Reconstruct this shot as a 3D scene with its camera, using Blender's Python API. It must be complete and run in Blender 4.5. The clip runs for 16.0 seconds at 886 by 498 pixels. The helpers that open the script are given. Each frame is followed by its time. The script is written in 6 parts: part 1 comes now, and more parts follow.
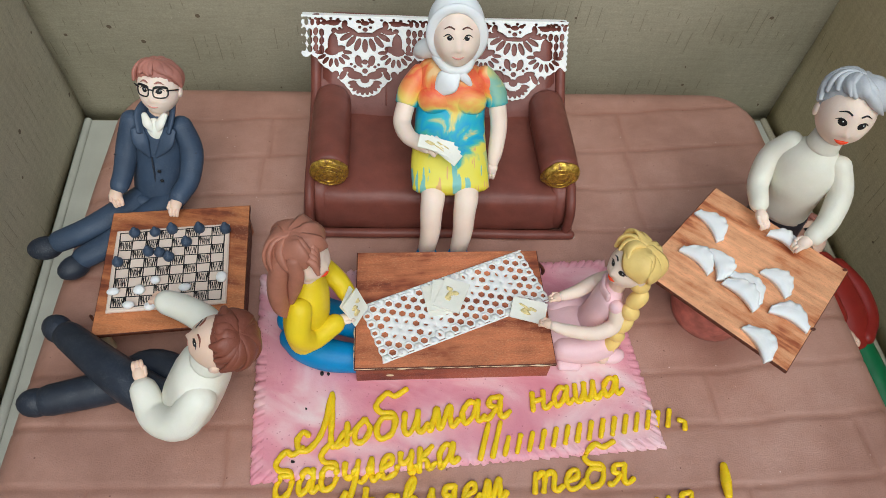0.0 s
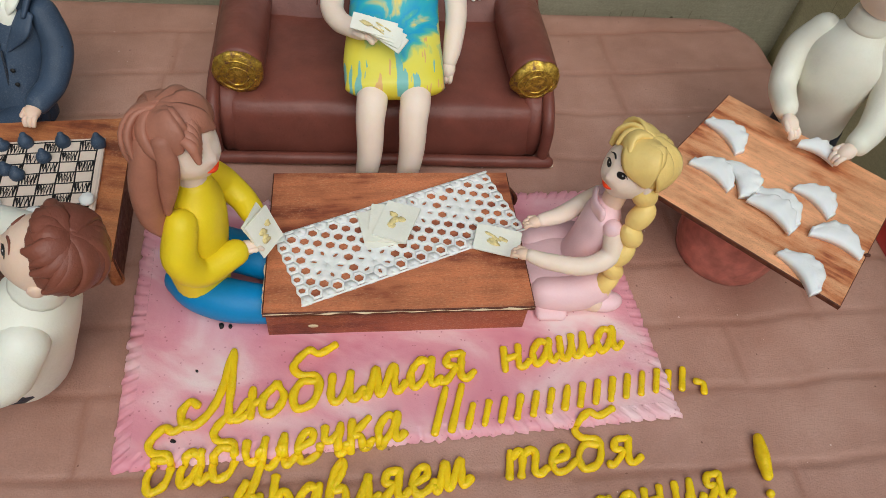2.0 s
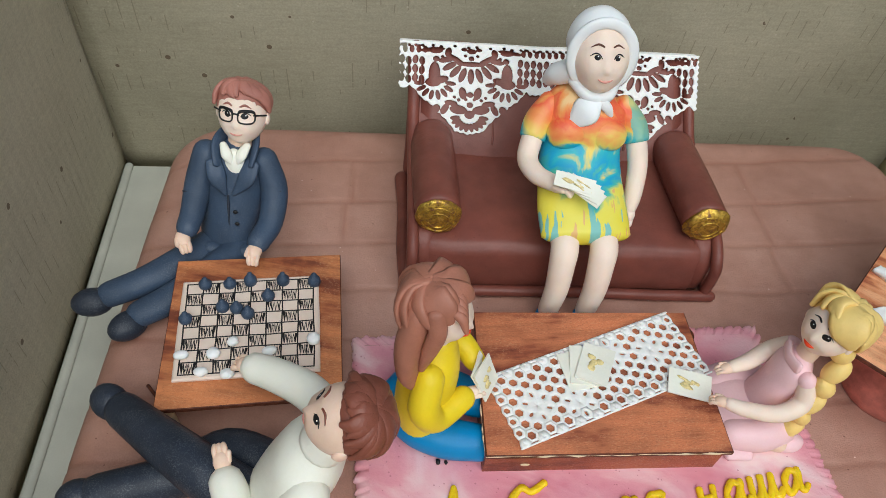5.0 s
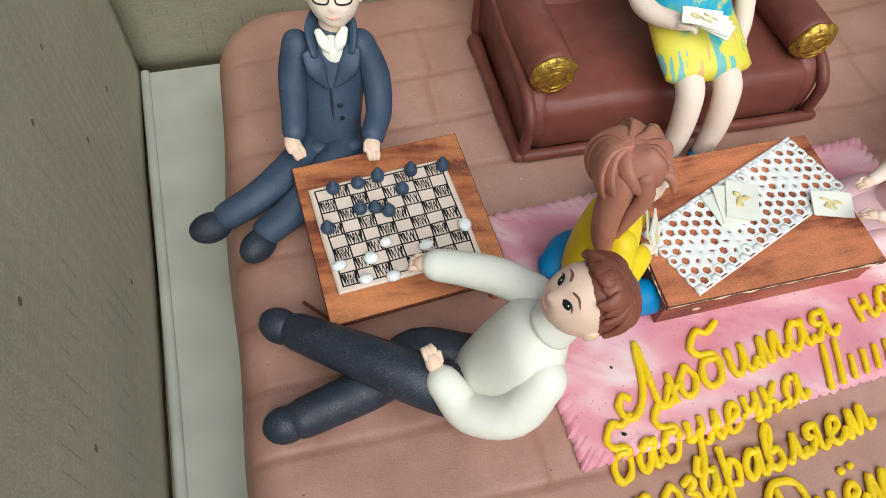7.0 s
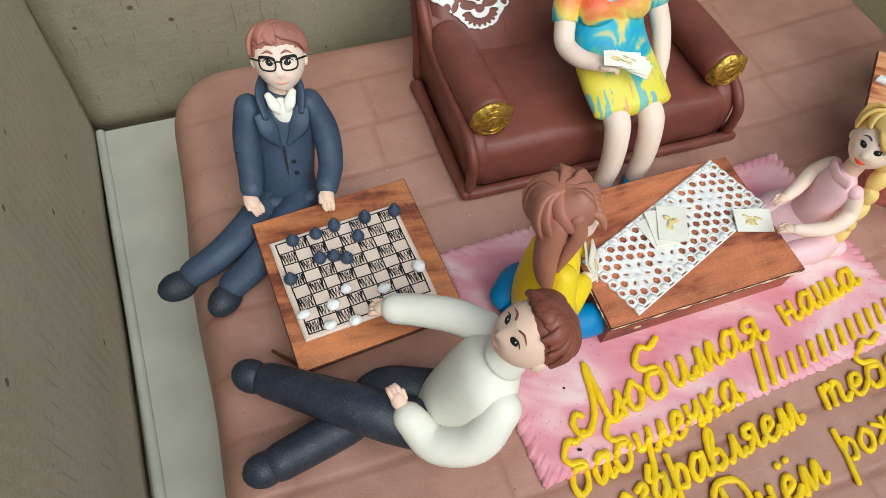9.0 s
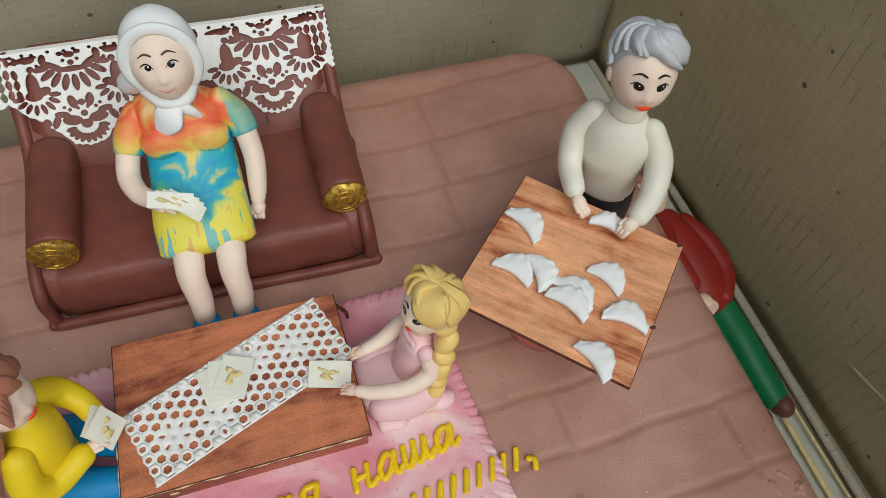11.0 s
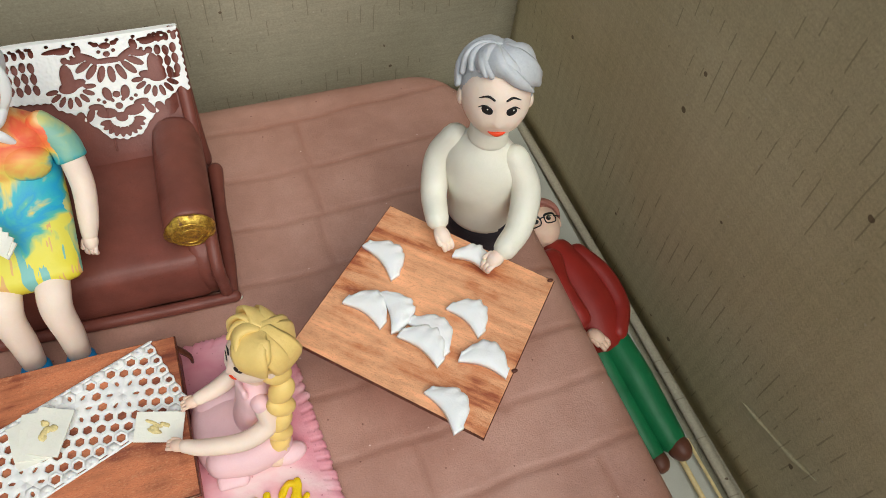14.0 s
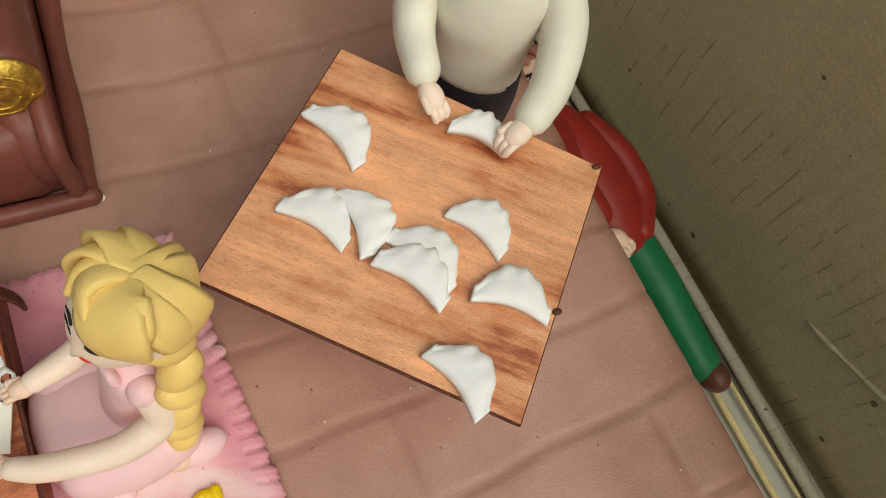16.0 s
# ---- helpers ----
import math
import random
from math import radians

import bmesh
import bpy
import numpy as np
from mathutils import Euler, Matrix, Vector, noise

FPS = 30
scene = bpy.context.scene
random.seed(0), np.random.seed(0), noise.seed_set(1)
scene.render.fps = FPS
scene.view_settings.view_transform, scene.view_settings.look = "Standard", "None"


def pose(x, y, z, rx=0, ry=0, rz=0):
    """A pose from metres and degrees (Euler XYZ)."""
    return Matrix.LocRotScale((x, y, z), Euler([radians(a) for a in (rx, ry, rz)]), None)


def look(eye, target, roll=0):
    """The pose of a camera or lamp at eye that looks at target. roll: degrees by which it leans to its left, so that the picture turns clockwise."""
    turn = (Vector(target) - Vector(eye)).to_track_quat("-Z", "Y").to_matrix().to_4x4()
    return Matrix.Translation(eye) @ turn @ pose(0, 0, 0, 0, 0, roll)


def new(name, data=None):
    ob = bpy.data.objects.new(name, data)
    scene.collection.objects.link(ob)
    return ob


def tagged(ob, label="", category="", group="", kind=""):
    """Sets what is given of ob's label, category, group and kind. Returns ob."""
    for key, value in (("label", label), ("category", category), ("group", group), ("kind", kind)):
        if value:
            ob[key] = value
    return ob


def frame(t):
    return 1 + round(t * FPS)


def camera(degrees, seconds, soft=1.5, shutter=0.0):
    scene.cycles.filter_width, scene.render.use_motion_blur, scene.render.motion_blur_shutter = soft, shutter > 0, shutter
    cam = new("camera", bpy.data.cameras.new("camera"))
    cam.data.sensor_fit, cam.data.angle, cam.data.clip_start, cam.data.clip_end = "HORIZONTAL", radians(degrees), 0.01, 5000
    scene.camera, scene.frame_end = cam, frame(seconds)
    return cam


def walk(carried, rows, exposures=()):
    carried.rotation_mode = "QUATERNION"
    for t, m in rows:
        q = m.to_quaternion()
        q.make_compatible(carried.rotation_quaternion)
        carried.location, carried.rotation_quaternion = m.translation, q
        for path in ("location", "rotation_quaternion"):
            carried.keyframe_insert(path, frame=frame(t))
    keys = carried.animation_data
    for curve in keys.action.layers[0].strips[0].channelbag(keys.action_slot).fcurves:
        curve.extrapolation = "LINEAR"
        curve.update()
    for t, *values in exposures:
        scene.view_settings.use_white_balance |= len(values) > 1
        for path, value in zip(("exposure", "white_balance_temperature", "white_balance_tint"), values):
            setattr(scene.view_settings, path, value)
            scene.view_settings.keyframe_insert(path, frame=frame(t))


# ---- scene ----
cam = camera(62.82, 16.0, 0.8)
PATH = [
    (0, (-0.0321, -0.1677, 0.3161), (0.1078, 0.9551, -1.3330), 6.40),
    (0.5, (-0.0582, -0.1565, 0.2902), (0.0960, 0.9485, -1.3697), 8.45),
    (1, (-0.0554, -0.1377, 0.2587), (0.1380, 0.9405, -1.4147), 9.54),
    (1.5, (-0.0267, -0.1455, 0.2348), (0.1986, 0.9436, -1.4274), 9.70),
    (2, (-0.0166, -0.1573, 0.2245), (0.2095, 1.0333, -1.3665), 8.79),
    (2.5, (-0.0232, -0.1594, 0.2202), (0.1712, 1.1034, -1.3185), 7.50),
    (3, (-0.0231, -0.1580, 0.2251), (0.1591, 1.1315, -1.2927), 6.57),
    (3.5, (-0.0211, -0.1564, 0.2322), (0.1794, 1.2151, -1.2095), 6.24),
    (4, (-0.0267, -0.1570, 0.2399), (0.1686, 1.2530, -1.1651), 6.05),
    (4.5, (-0.0447, -0.1532, 0.2511), (0.1618, 1.1880, -1.2180), 6.53),
    (5, (-0.0880, -0.1396, 0.2570), (0.0868, 1.1598, -1.2534), 7.58),
    (5.2, (-0.1016, -0.1345, 0.2611), (0.0608, 1.1429, -1.2693), 7.89),
    (7.3, (-0.1746, -0.1172, 0.2448), (0.1932, 0.8209, -1.4829), 7.85),
    (7.5, (-0.1778, -0.1174, 0.2526), (0.2026, 0.8309, -1.4667), 7.64),
    (8, (-0.1773, -0.1173, 0.2622), (0.2697, 0.8571, -1.4262), 7.49),
    (8.2, (-0.1752, -0.1165, 0.2598), (0.2853, 0.8568, -1.4256), 8.01),
    (10.3, (-0.0794, -0.1234, 0.2966), (0.2513, 0.8183, -1.4366), 4.78),
    (10.5, (-0.0414, -0.1240, 0.2992), (0.2501, 0.8447, -1.4261), 2.90),
    (11, (0.0354, -0.1093, 0.2909), (0.3833, 0.8589, -1.4242), 5.16),
    (11.5, (0.0756, -0.1051, 0.2830), (0.4626, 0.8579, -1.4266), 6.14),
    (12, (0.0883, -0.1064, 0.2817), (0.4978, 0.8481, -1.4274), 7.22),
    (12.5, (0.0992, -0.1074, 0.2858), (0.4923, 0.8652, -1.4171), 6.15),
    (13, (0.1016, -0.1097, 0.2867), (0.4739, 0.8722, -1.4154), 5.26),
    (13.5, (0.0936, -0.1097, 0.2847), (0.4847, 0.8822, -1.4074), 6.20),
    (14, (0.0850, -0.1080, 0.2756), (0.5170, 0.9021, -1.3956), 7.63),
    (14.5, (0.0848, -0.1024, 0.2488), (0.5692, 0.9113, -1.4057), 8.91),
    (15, (0.0842, -0.0776, 0.2156), (0.5926, 0.7832, -1.5166), 13.83),
    (15.5, (0.0850, -0.0604, 0.1988), (0.6271, 0.6388, -1.5948), 19.74),
    (16, (0.0862, -0.0496, 0.1877), (0.6942, 0.5702, -1.6140), 25.27),
]
EXPOSURES = [(0, -0.22, 5900, 3), (1.5, -0.27, 6080, 3), (2.5, -0.47, 6130, 3), (4, -0.57, 6030, 2), (4.5, -0.45, 5930, 3), (5, -0.23, 5930, 3), (7.5, 0.09, 6000, 2), (8, 0.09, 6030, 3), (10.5, -0.37, 5930, 2), (11, -0.47, 6180, 3), (12.5, -0.14, 6430, 4), (14, -0.16, 6280, 4), (14.5, -0.17, 6230, 5), (15.5, -0.32, 6780, 3), (16, -0.30, 6880, 2)]
walk(cam, [(t, look(eye, target, roll)) for t, eye, target, roll in PATH], EXPOSURES)

# ---- light: soft daylight from a window, falling into the open box ----
world = bpy.data.worlds.new("daylight")
world.use_nodes = True
scene.world = world
wn, wl = world.node_tree.nodes, world.node_tree.links
sky = wn.new("ShaderNodeTexSky")
sky.sky_type, sky.sun_disc = "NISHITA", False
sky.sun_elevation, sky.sun_rotation = radians(54), radians(172)
sky.air_density, sky.dust_density, sky.ozone_density = 1.0, 4.0, 0.6
wl.new(sky.outputs[0], wn["Background"].inputs[0])
wn["Background"].inputs[1].default_value = 0.076
sun_data = bpy.data.lights.new("window_sun", "SUN")
sun_data.energy, sun_data.angle, sun_data.color = 2.45, radians(64), (1.0, 0.985, 0.96)
sun = new("window_sun", sun_data)
sun.matrix_world = look((0.10, -0.70, 0.99), (0, 0, 0))


# ---- materials ----
def nodes_of(name):
    m = bpy.data.materials.new(name)
    m.use_nodes = True
    return m, m.node_tree.nodes, m.node_tree.links, m.node_tree.nodes["Principled BSDF"]


def noise_node(n, l, scale, detail=4.0, rough=0.55, vec=None):
    t = n.new("ShaderNodeTexNoise")
    t.inputs["Scale"].default_value = scale
    t.inputs["Detail"].default_value = detail
    t.inputs["Roughness"].default_value = rough
    if vec is not None:
        l.new(vec, t.inputs["Vector"])
    return t


def ramp_node(n, l, fac, stops):
    r = n.new("ShaderNodeValToRGB")
    while len(r.color_ramp.elements) < len(stops):
        r.color_ramp.elements.new(0.5)
    for e, (p, c) in zip(r.color_ramp.elements, stops):
        e.position = p
        e.color = (*c, 1)
    l.new(fac, r.inputs[0])
    return r


def mix_node(n, l, fac, a, b, kind="MIX"):
    x = n.new("ShaderNodeMixRGB")
    x.blend_type = kind
    for i, v in enumerate((fac, a, b)):
        if isinstance(v, (int, float)):
            x.inputs[i].default_value = v
        elif isinstance(v, tuple):
            x.inputs[i].default_value = (*v, 1)
        else:
            l.new(v, x.inputs[i])
    return x.outputs[0]


def maths(n, l, op, a, b=0.0):
    x = n.new("ShaderNodeMath")
    x.operation = op
    for i, v in enumerate((a, b)):
        if isinstance(v, (int, float)):
            x.inputs[i].default_value = v
        else:
            l.new(v, x.inputs[i])
    return x.outputs[0]


def coords(n, l, scale=(1, 1, 1), turn=0.0):
    c = n.new("ShaderNodeTexCoord")
    r, m = n.new("ShaderNodeMapping"), n.new("ShaderNodeMapping")
    r.inputs["Rotation"].default_value = (0, 0, radians(turn))
    m.inputs["Scale"].default_value = scale
    l.new(c.outputs["Object"], r.inputs["Vector"])
    l.new(r.outputs[0], m.inputs["Vector"])
    return m.outputs[0]


def bump(n, l, b, height, strength, distance):
    k = n.new("ShaderNodeBump")
    k.inputs["Strength"].default_value = strength
    k.inputs["Distance"].default_value = distance
    l.new(height, k.inputs["Height"])
    l.new(k.outputs[0], b.inputs["Normal"])


def clay(name, rgb, rough=0.5, var=0.12, fine=0.35, specks=0.0, sss=0.06, coarse=90.0, powder=0.0):
    """Sugar paste: soft blotches, a fine powdery grain and faint knife marks."""
    m, n, l, b = nodes_of(name)
    v = coords(n, l)
    big, small = noise_node(n, l, coarse, 3, 0.5, v), noise_node(n, l, 1400, 5, 0.6, v)
    dark, light = tuple(c * (1 - var) for c in rgb), tuple(min(1, c * (1 + var)) for c in rgb)
    col = ramp_node(n, l, big.outputs[0], [(0.3, dark), (0.7, light)]).outputs[0]
    col = mix_node(n, l, 0.10, col, small.outputs[0], "OVERLAY")
    if specks:
        vo = n.new("ShaderNodeTexVoronoi")
        vo.inputs["Scale"].default_value = 420
        l.new(v, vo.inputs["Vector"])
        pick = noise_node(n, l, 260, 2, 0.5, v)
        near = maths(n, l, "LESS_THAN", vo.outputs["Distance"], 0.16)
        rare = maths(n, l, "GREATER_THAN", pick.outputs[0], 0.56)
        col = mix_node(n, l, maths(n, l, "MULTIPLY", maths(n, l, "MULTIPLY", near, rare), specks), col, tuple(c * 0.35 for c in rgb))
    if powder:
        dust = noise_node(n, l, 2100, 2, 0.7, v)
        cloud = noise_node(n, l, 130, 4, 0.65, v)
        pale = maths(n, l, "MULTIPLY", ramp_node(n, l, dust.outputs[0], [(0.5, (0, 0, 0)), (0.64, (1, 1, 1))]).outputs[0], ramp_node(n, l, cloud.outputs[0], [(0.4, (0.25,) * 3), (0.62, (1, 1, 1))]).outputs[0])
        col = mix_node(n, l, maths(n, l, "MULTIPLY", pale, powder), col, (0.62, 0.62, 0.6))
    l.new(col, b.inputs["Base Color"])
    rr = ramp_node(n, l, big.outputs[0], [(0.3, (rough + 0.08,) * 3), (0.7, (rough - 0.08,) * 3)])
    l.new(rr.outputs[0], b.inputs["Roughness"])
    b.inputs["Subsurface Weight"].default_value = sss
    b.inputs["Subsurface Radius"].default_value = (0.004, 0.002, 0.001)
    b.inputs["Specular IOR Level"].default_value = 0.32
    mid = noise_node(n, l, 330, 3, 0.6, v)
    h = maths(n, l, "ADD", mid.outputs[0], maths(n, l, "MULTIPLY", small.outputs[0], 0.3))
    h = maths(n, l, "ADD", h, maths(n, l, "MULTIPLY", noise_node(n, l, 120, 2, 0.5, v).outputs[0], 0.9))
    bump(n, l, b, h, min(1.0, fine * 1.1), 0.0006)
    return m


def stained_wood(name, turn, light=(0.43, 0.155, 0.062), dark=(0.16, 0.042, 0.018), mid=(0.29, 0.088, 0.036)):
    """Wafer board painted with brown food colour in long brush strokes."""
    m, n, l, b = nodes_of(name)
    v = coords(n, l, (20, 120, 90), turn)
    streak = noise_node(n, l, 1.0, 4, 0.62, v)
    brush = noise_node(n, l, 1.0, 3, 0.7, coords(n, l, (55, 480, 400), turn))
    patch = noise_node(n, l, 38, 5, 0.65, coords(n, l))
    f = maths(n, l, "ADD", maths(n, l, "MULTIPLY", streak.outputs[0], 0.62), maths(n, l, "MULTIPLY", patch.outputs[0], 0.38))
    f = maths(n, l, "ADD", f, maths(n, l, "MULTIPLY", maths(n, l, "SUBTRACT", brush.outputs[0], 0.5), 0.09))
    col = ramp_node(n, l, f, [(0.39, dark), (0.445, mid), (0.50, light), (0.60, tuple(min(1, q * 1.35) for q in light))]).outputs[0]
    grit = noise_node(n, l, 1900, 3, 0.7, coords(n, l, (0.5, 1, 1), turn))
    dots = maths(n, l, "MULTIPLY", maths(n, l, "GREATER_THAN", grit.outputs[0], 0.585), maths(n, l, "GREATER_THAN", patch.outputs[0], 0.47))
    col = mix_node(n, l, maths(n, l, "MULTIPLY", dots, 0.22), col, (0.72, 0.44, 0.24))
    col = mix_node(n, l, maths(n, l, "MULTIPLY", maths(n, l, "LESS_THAN", grit.outputs[0], 0.40), 0.25), col, tuple(q * 0.7 for q in dark))
    l.new(col, b.inputs["Base Color"])
    b.inputs["Roughness"].default_value = 0.45
    bump(n, l, b, maths(n, l, "ADD", maths(n, l, "MULTIPLY", brush.outputs[0], 0.5), grit.outputs[0]), 0.45, 0.0005)
    return m


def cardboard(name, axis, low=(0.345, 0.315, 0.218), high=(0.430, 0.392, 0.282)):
    """Grey-brown cardboard: fibres, dark flecks and broken flute marks."""
    m, n, l, b = nodes_of(name)
    v = coords(n, l)
    big, fibre = noise_node(n, l, 14, 4, 0.6, v), noise_node(n, l, 900, 4, 0.65, v)
    col = ramp_node(n, l, big.outputs[0], [(0.3, low), (0.7, high)]).outputs[0]
    col = mix_node(n, l, 0.34, col, fibre.outputs[0], "OVERLAY")
    streak = noise_node(n, l, 1.0, 4, 0.7, coords(n, l, (70, 70, 620)))
    col = mix_node(n, l, 0.20, col, streak.outputs[0], "OVERLAY")
    sep = n.new("ShaderNodeSeparateXYZ")
    l.new(v, sep.inputs[0])
    wob = noise_node(n, l, 22, 2, 0.5, v)
    pos = maths(n, l, "ADD", maths(n, l, "MULTIPLY", sep.outputs[axis], 1 / 0.0072), maths(n, l, "MULTIPLY", wob.outputs[0], 0.4))
    saw = maths(n, l, "FRACT", pos)
    line = maths(n, l, "LESS_THAN", maths(n, l, "ABSOLUTE", maths(n, l, "SUBTRACT", saw, 0.5)), 0.04)
    broken = noise_node(n, l, 1.0, 2, 0.5, coords(n, l, (90, 90, 75)))
    rows = noise_node(n, l, 1.0, 1, 0.5, coords(n, l, (5, 5, 30)))
    mask = maths(n, l, "MULTIPLY", maths(n, l, "GREATER_THAN", broken.outputs[0], 0.53), maths(n, l, "GREATER_THAN", rows.outputs[0], 0.50))
    dash = maths(n, l, "MULTIPLY", line, mask)
    col = mix_node(n, l, maths(n, l, "MULTIPLY", dash, 0.36), col, (0.1, 0.075, 0.04))
    vo = n.new("ShaderNodeTexVoronoi")
    vo.inputs["Scale"].default_value = 62
    l.new(v, vo.inputs["Vector"])
    fleck = maths(n, l, "MULTIPLY", maths(n, l, "LESS_THAN", vo.outputs["Distance"], 0.09), maths(n, l, "GREATER_THAN", noise_node(n, l, 40, 1, 0.5, v).outputs[0], 0.52))
    col = mix_node(n, l, maths(n, l, "MULTIPLY", fleck, 0.8), col, (0.09, 0.05, 0.022))
    vo2 = n.new("ShaderNodeTexVoronoi")
    vo2.inputs["Scale"].default_value = 170
    l.new(v, vo2.inputs["Vector"])
    pale = maths(n, l, "MULTIPLY", maths(n, l, "LESS_THAN", vo2.outputs["Distance"], 0.1), maths(n, l, "GREATER_THAN", noise_node(n, l, 70, 1, 0.5, v).outputs[0], 0.58))
    col = mix_node(n, l, maths(n, l, "MULTIPLY", pale, 0.5), col, (0.6, 0.55, 0.42))
    l.new(col, b.inputs["Base Color"])
    b.inputs["Roughness"].default_value = 0.7
    flute = maths(n, l, "SINE", maths(n, l, "MULTIPLY", pos, 6.283))
    h = maths(n, l, "ADD", maths(n, l, "MULTIPLY", flute, 0.10), maths(n, l, "SUBTRACT", maths(n, l, "MULTIPLY", fibre.outputs[0], 0.6), maths(n, l, "MULTIPLY", dash, 0.8)))
    bump(n, l, b, h, 0.55, 0.0007)
    return m


def dyed_dress():
    """Sugar paste marbled in orange, blue, green and yellow."""
    m, n, l, b = nodes_of("marbled_dress")
    v = coords(n, l)
    sep = n.new("ShaderNodeSeparateXYZ")
    l.new(v, sep.inputs[0])
    up = maths(n, l, "MULTIPLY", maths(n, l, "SUBTRACT", sep.outputs[2], 0.036), 1 / 0.045)
    warp = n.new("ShaderNodeTexNoise")
    for key, val in (("Scale", 62.0), ("Detail", 4.0), ("Distortion", 0.7)):
        warp.inputs[key].default_value = val
    l.new(v, warp.inputs["Vector"])
    f = maths(n, l, "ADD", up, maths(n, l, "MULTIPLY", maths(n, l, "SUBTRACT", warp.outputs[0], 0.5), 0.75))
    yellow, blue, orange, red, green = (0.80, 0.66, 0.03), (0.02, 0.34, 0.58), (0.84, 0.33, 0.09), (0.80, 0.12, 0.05), (0.10, 0.48, 0.36)
    col = ramp_node(n, l, f, [(0.0, yellow), (0.34, (0.78, 0.70, 0.10)), (0.40, green), (0.47, blue), (0.54, (0.05, 0.45, 0.5)), (0.60, (0.80, 0.62, 0.12)), (0.70, orange), (0.86, red), (0.93, orange), (1.0, (0.85, 0.55, 0.25))]).outputs[0]
    streak = noise_node(n, l, 1.0, 3, 0.6, coords(n, l, (190, 30, 18)))
    low = maths(n, l, "LESS_THAN", maths(n, l, "ADD", up, maths(n, l, "MULTIPLY", warp.outputs[0], 0.2)), 0.46)
    col = mix_node(n, l, maths(n, l, "MULTIPLY", maths(n, l, "GREATER_THAN", streak.outputs[0], 0.60), maths(n, l, "MULTIPLY", low, 0.8)), col, (0.08, 0.46, 0.55))
    col = mix_node(n, l, maths(n, l, "MULTIPLY", maths(n, l, "LESS_THAN", streak.outputs[0], 0.40), maths(n, l, "MULTIPLY", low, 0.75)), col, (0.74, 0.36, 0.18))
    sleeve = maths(n, l, "GREATER_THAN", maths(n, l, "ADD", sep.outputs[0], maths(n, l, "MULTIPLY", maths(n, l, "SUBTRACT", warp.outputs[0], 0.5), 0.012)), 0.0148)
    tint = ramp_node(n, l, warp.outputs[0], [(0.40, (0.05, 0.40, 0.45)), (0.56, (0.14, 0.50, 0.36)), (0.68, (0.70, 0.62, 0.15))]).outputs[0]
    col = mix_node(n, l, maths(n, l, "MULTIPLY", sleeve, 0.85), col, tint)
    l.new(col, b.inputs["Base Color"])
    b.inputs["Roughness"].default_value = 0.48
    b.inputs["Subsurface Weight"].default_value = 0.05
    b.inputs["Subsurface Radius"].default_value = (0.003, 0.002, 0.001)
    bump(n, l, b, noise_node(n, l, 420, 3, 0.6, v).outputs[0], 0.3, 0.0005)
    return m


def gilded():
    """Brown paste brushed with uneven gold paint."""
    m, n, l, b = nodes_of("brushed_gold")
    v = coords(n, l)
    f = noise_node(n, l, 420, 5, 0.7, v)
    col = ramp_node(n, l, f.outputs[0], [(0.36, (0.16, 0.06, 0.02)), (0.5, (0.5, 0.3, 0.04)), (0.62, (0.85, 0.6, 0.12))])
    l.new(col.outputs[0], b.inputs["Base Color"])
    met = ramp_node(n, l, f.outputs[0], [(0.36, (0.2,) * 3), (0.52, (0.85,) * 3)])
    l.new(met.outputs[0], b.inputs["Metallic"])
    b.inputs["Roughness"].default_value = 0.38
    bump(n, l, b, f.outputs[0], 0.6, 0.0006)
    return m


def fondant_floor():
    """Dusty rose sugar paste; brown dusting powder sits in the pressed joints (attribute dust)."""
    m, n, l, b = nodes_of("rose_sugar_paste")
    v = coords(n, l)
    big, mid, small = noise_node(n, l, 9, 4, 0.55, v), noise_node(n, l, 60, 4, 0.6, v), noise_node(n, l, 1500, 4, 0.6, v)
    f = maths(n, l, "ADD", maths(n, l, "MULTIPLY", big.outputs[0], 0.65), maths(n, l, "MULTIPLY", mid.outputs[0], 0.35))
    col = ramp_node(n, l, f, [(0.34, (0.330, 0.166, 0.120)), (0.5, (0.430, 0.232, 0.174)), (0.66, (0.51, 0.296, 0.230))]).outputs[0]
    at = n.new("ShaderNodeAttribute")
    at.attribute_name = "dust"
    col = mix_node(n, l, maths(n, l, "MULTIPLY", at.outputs["Fac"], 0.62), col, (0.25, 0.092, 0.052))
    col = mix_node(n, l, 0.2, col, small.outputs[0], "OVERLAY")
    vo = n.new("ShaderNodeTexVoronoi")
    vo.inputs["Scale"].default_value = 210
    l.new(v, vo.inputs["Vector"])
    rare = noise_node(n, l, 120, 1, 0.5, v)
    dot = maths(n, l, "MULTIPLY", maths(n, l, "LESS_THAN", vo.outputs["Distance"], 0.085), maths(n, l, "GREATER_THAN", rare.outputs[0], 0.6))
    col = mix_node(n, l, maths(n, l, "MULTIPLY", dot, 0.75), col, (0.14, 0.05, 0.03))
    dot2 = maths(n, l, "MULTIPLY", maths(n, l, "LESS_THAN", vo.outputs["Distance"], 0.07), maths(n, l, "LESS_THAN", rare.outputs[0], 0.38))
    col = mix_node(n, l, maths(n, l, "MULTIPLY", dot2, 0.7), col, (0.8, 0.65, 0.58))
    l.new(col, b.inputs["Base Color"])
    b.inputs["Roughness"].default_value = 0.5
    b.inputs["Subsurface Weight"].default_value = 0.05
    b.inputs["Subsurface Radius"].default_value = (0.004, 0.002, 0.001)
    h = maths(n, l, "ADD", mid.outputs[0], maths(n, l, "MULTIPLY", small.outputs[0], 0.4))
    bump(n, l, b, h, 0.5, 0.0010)
    return m


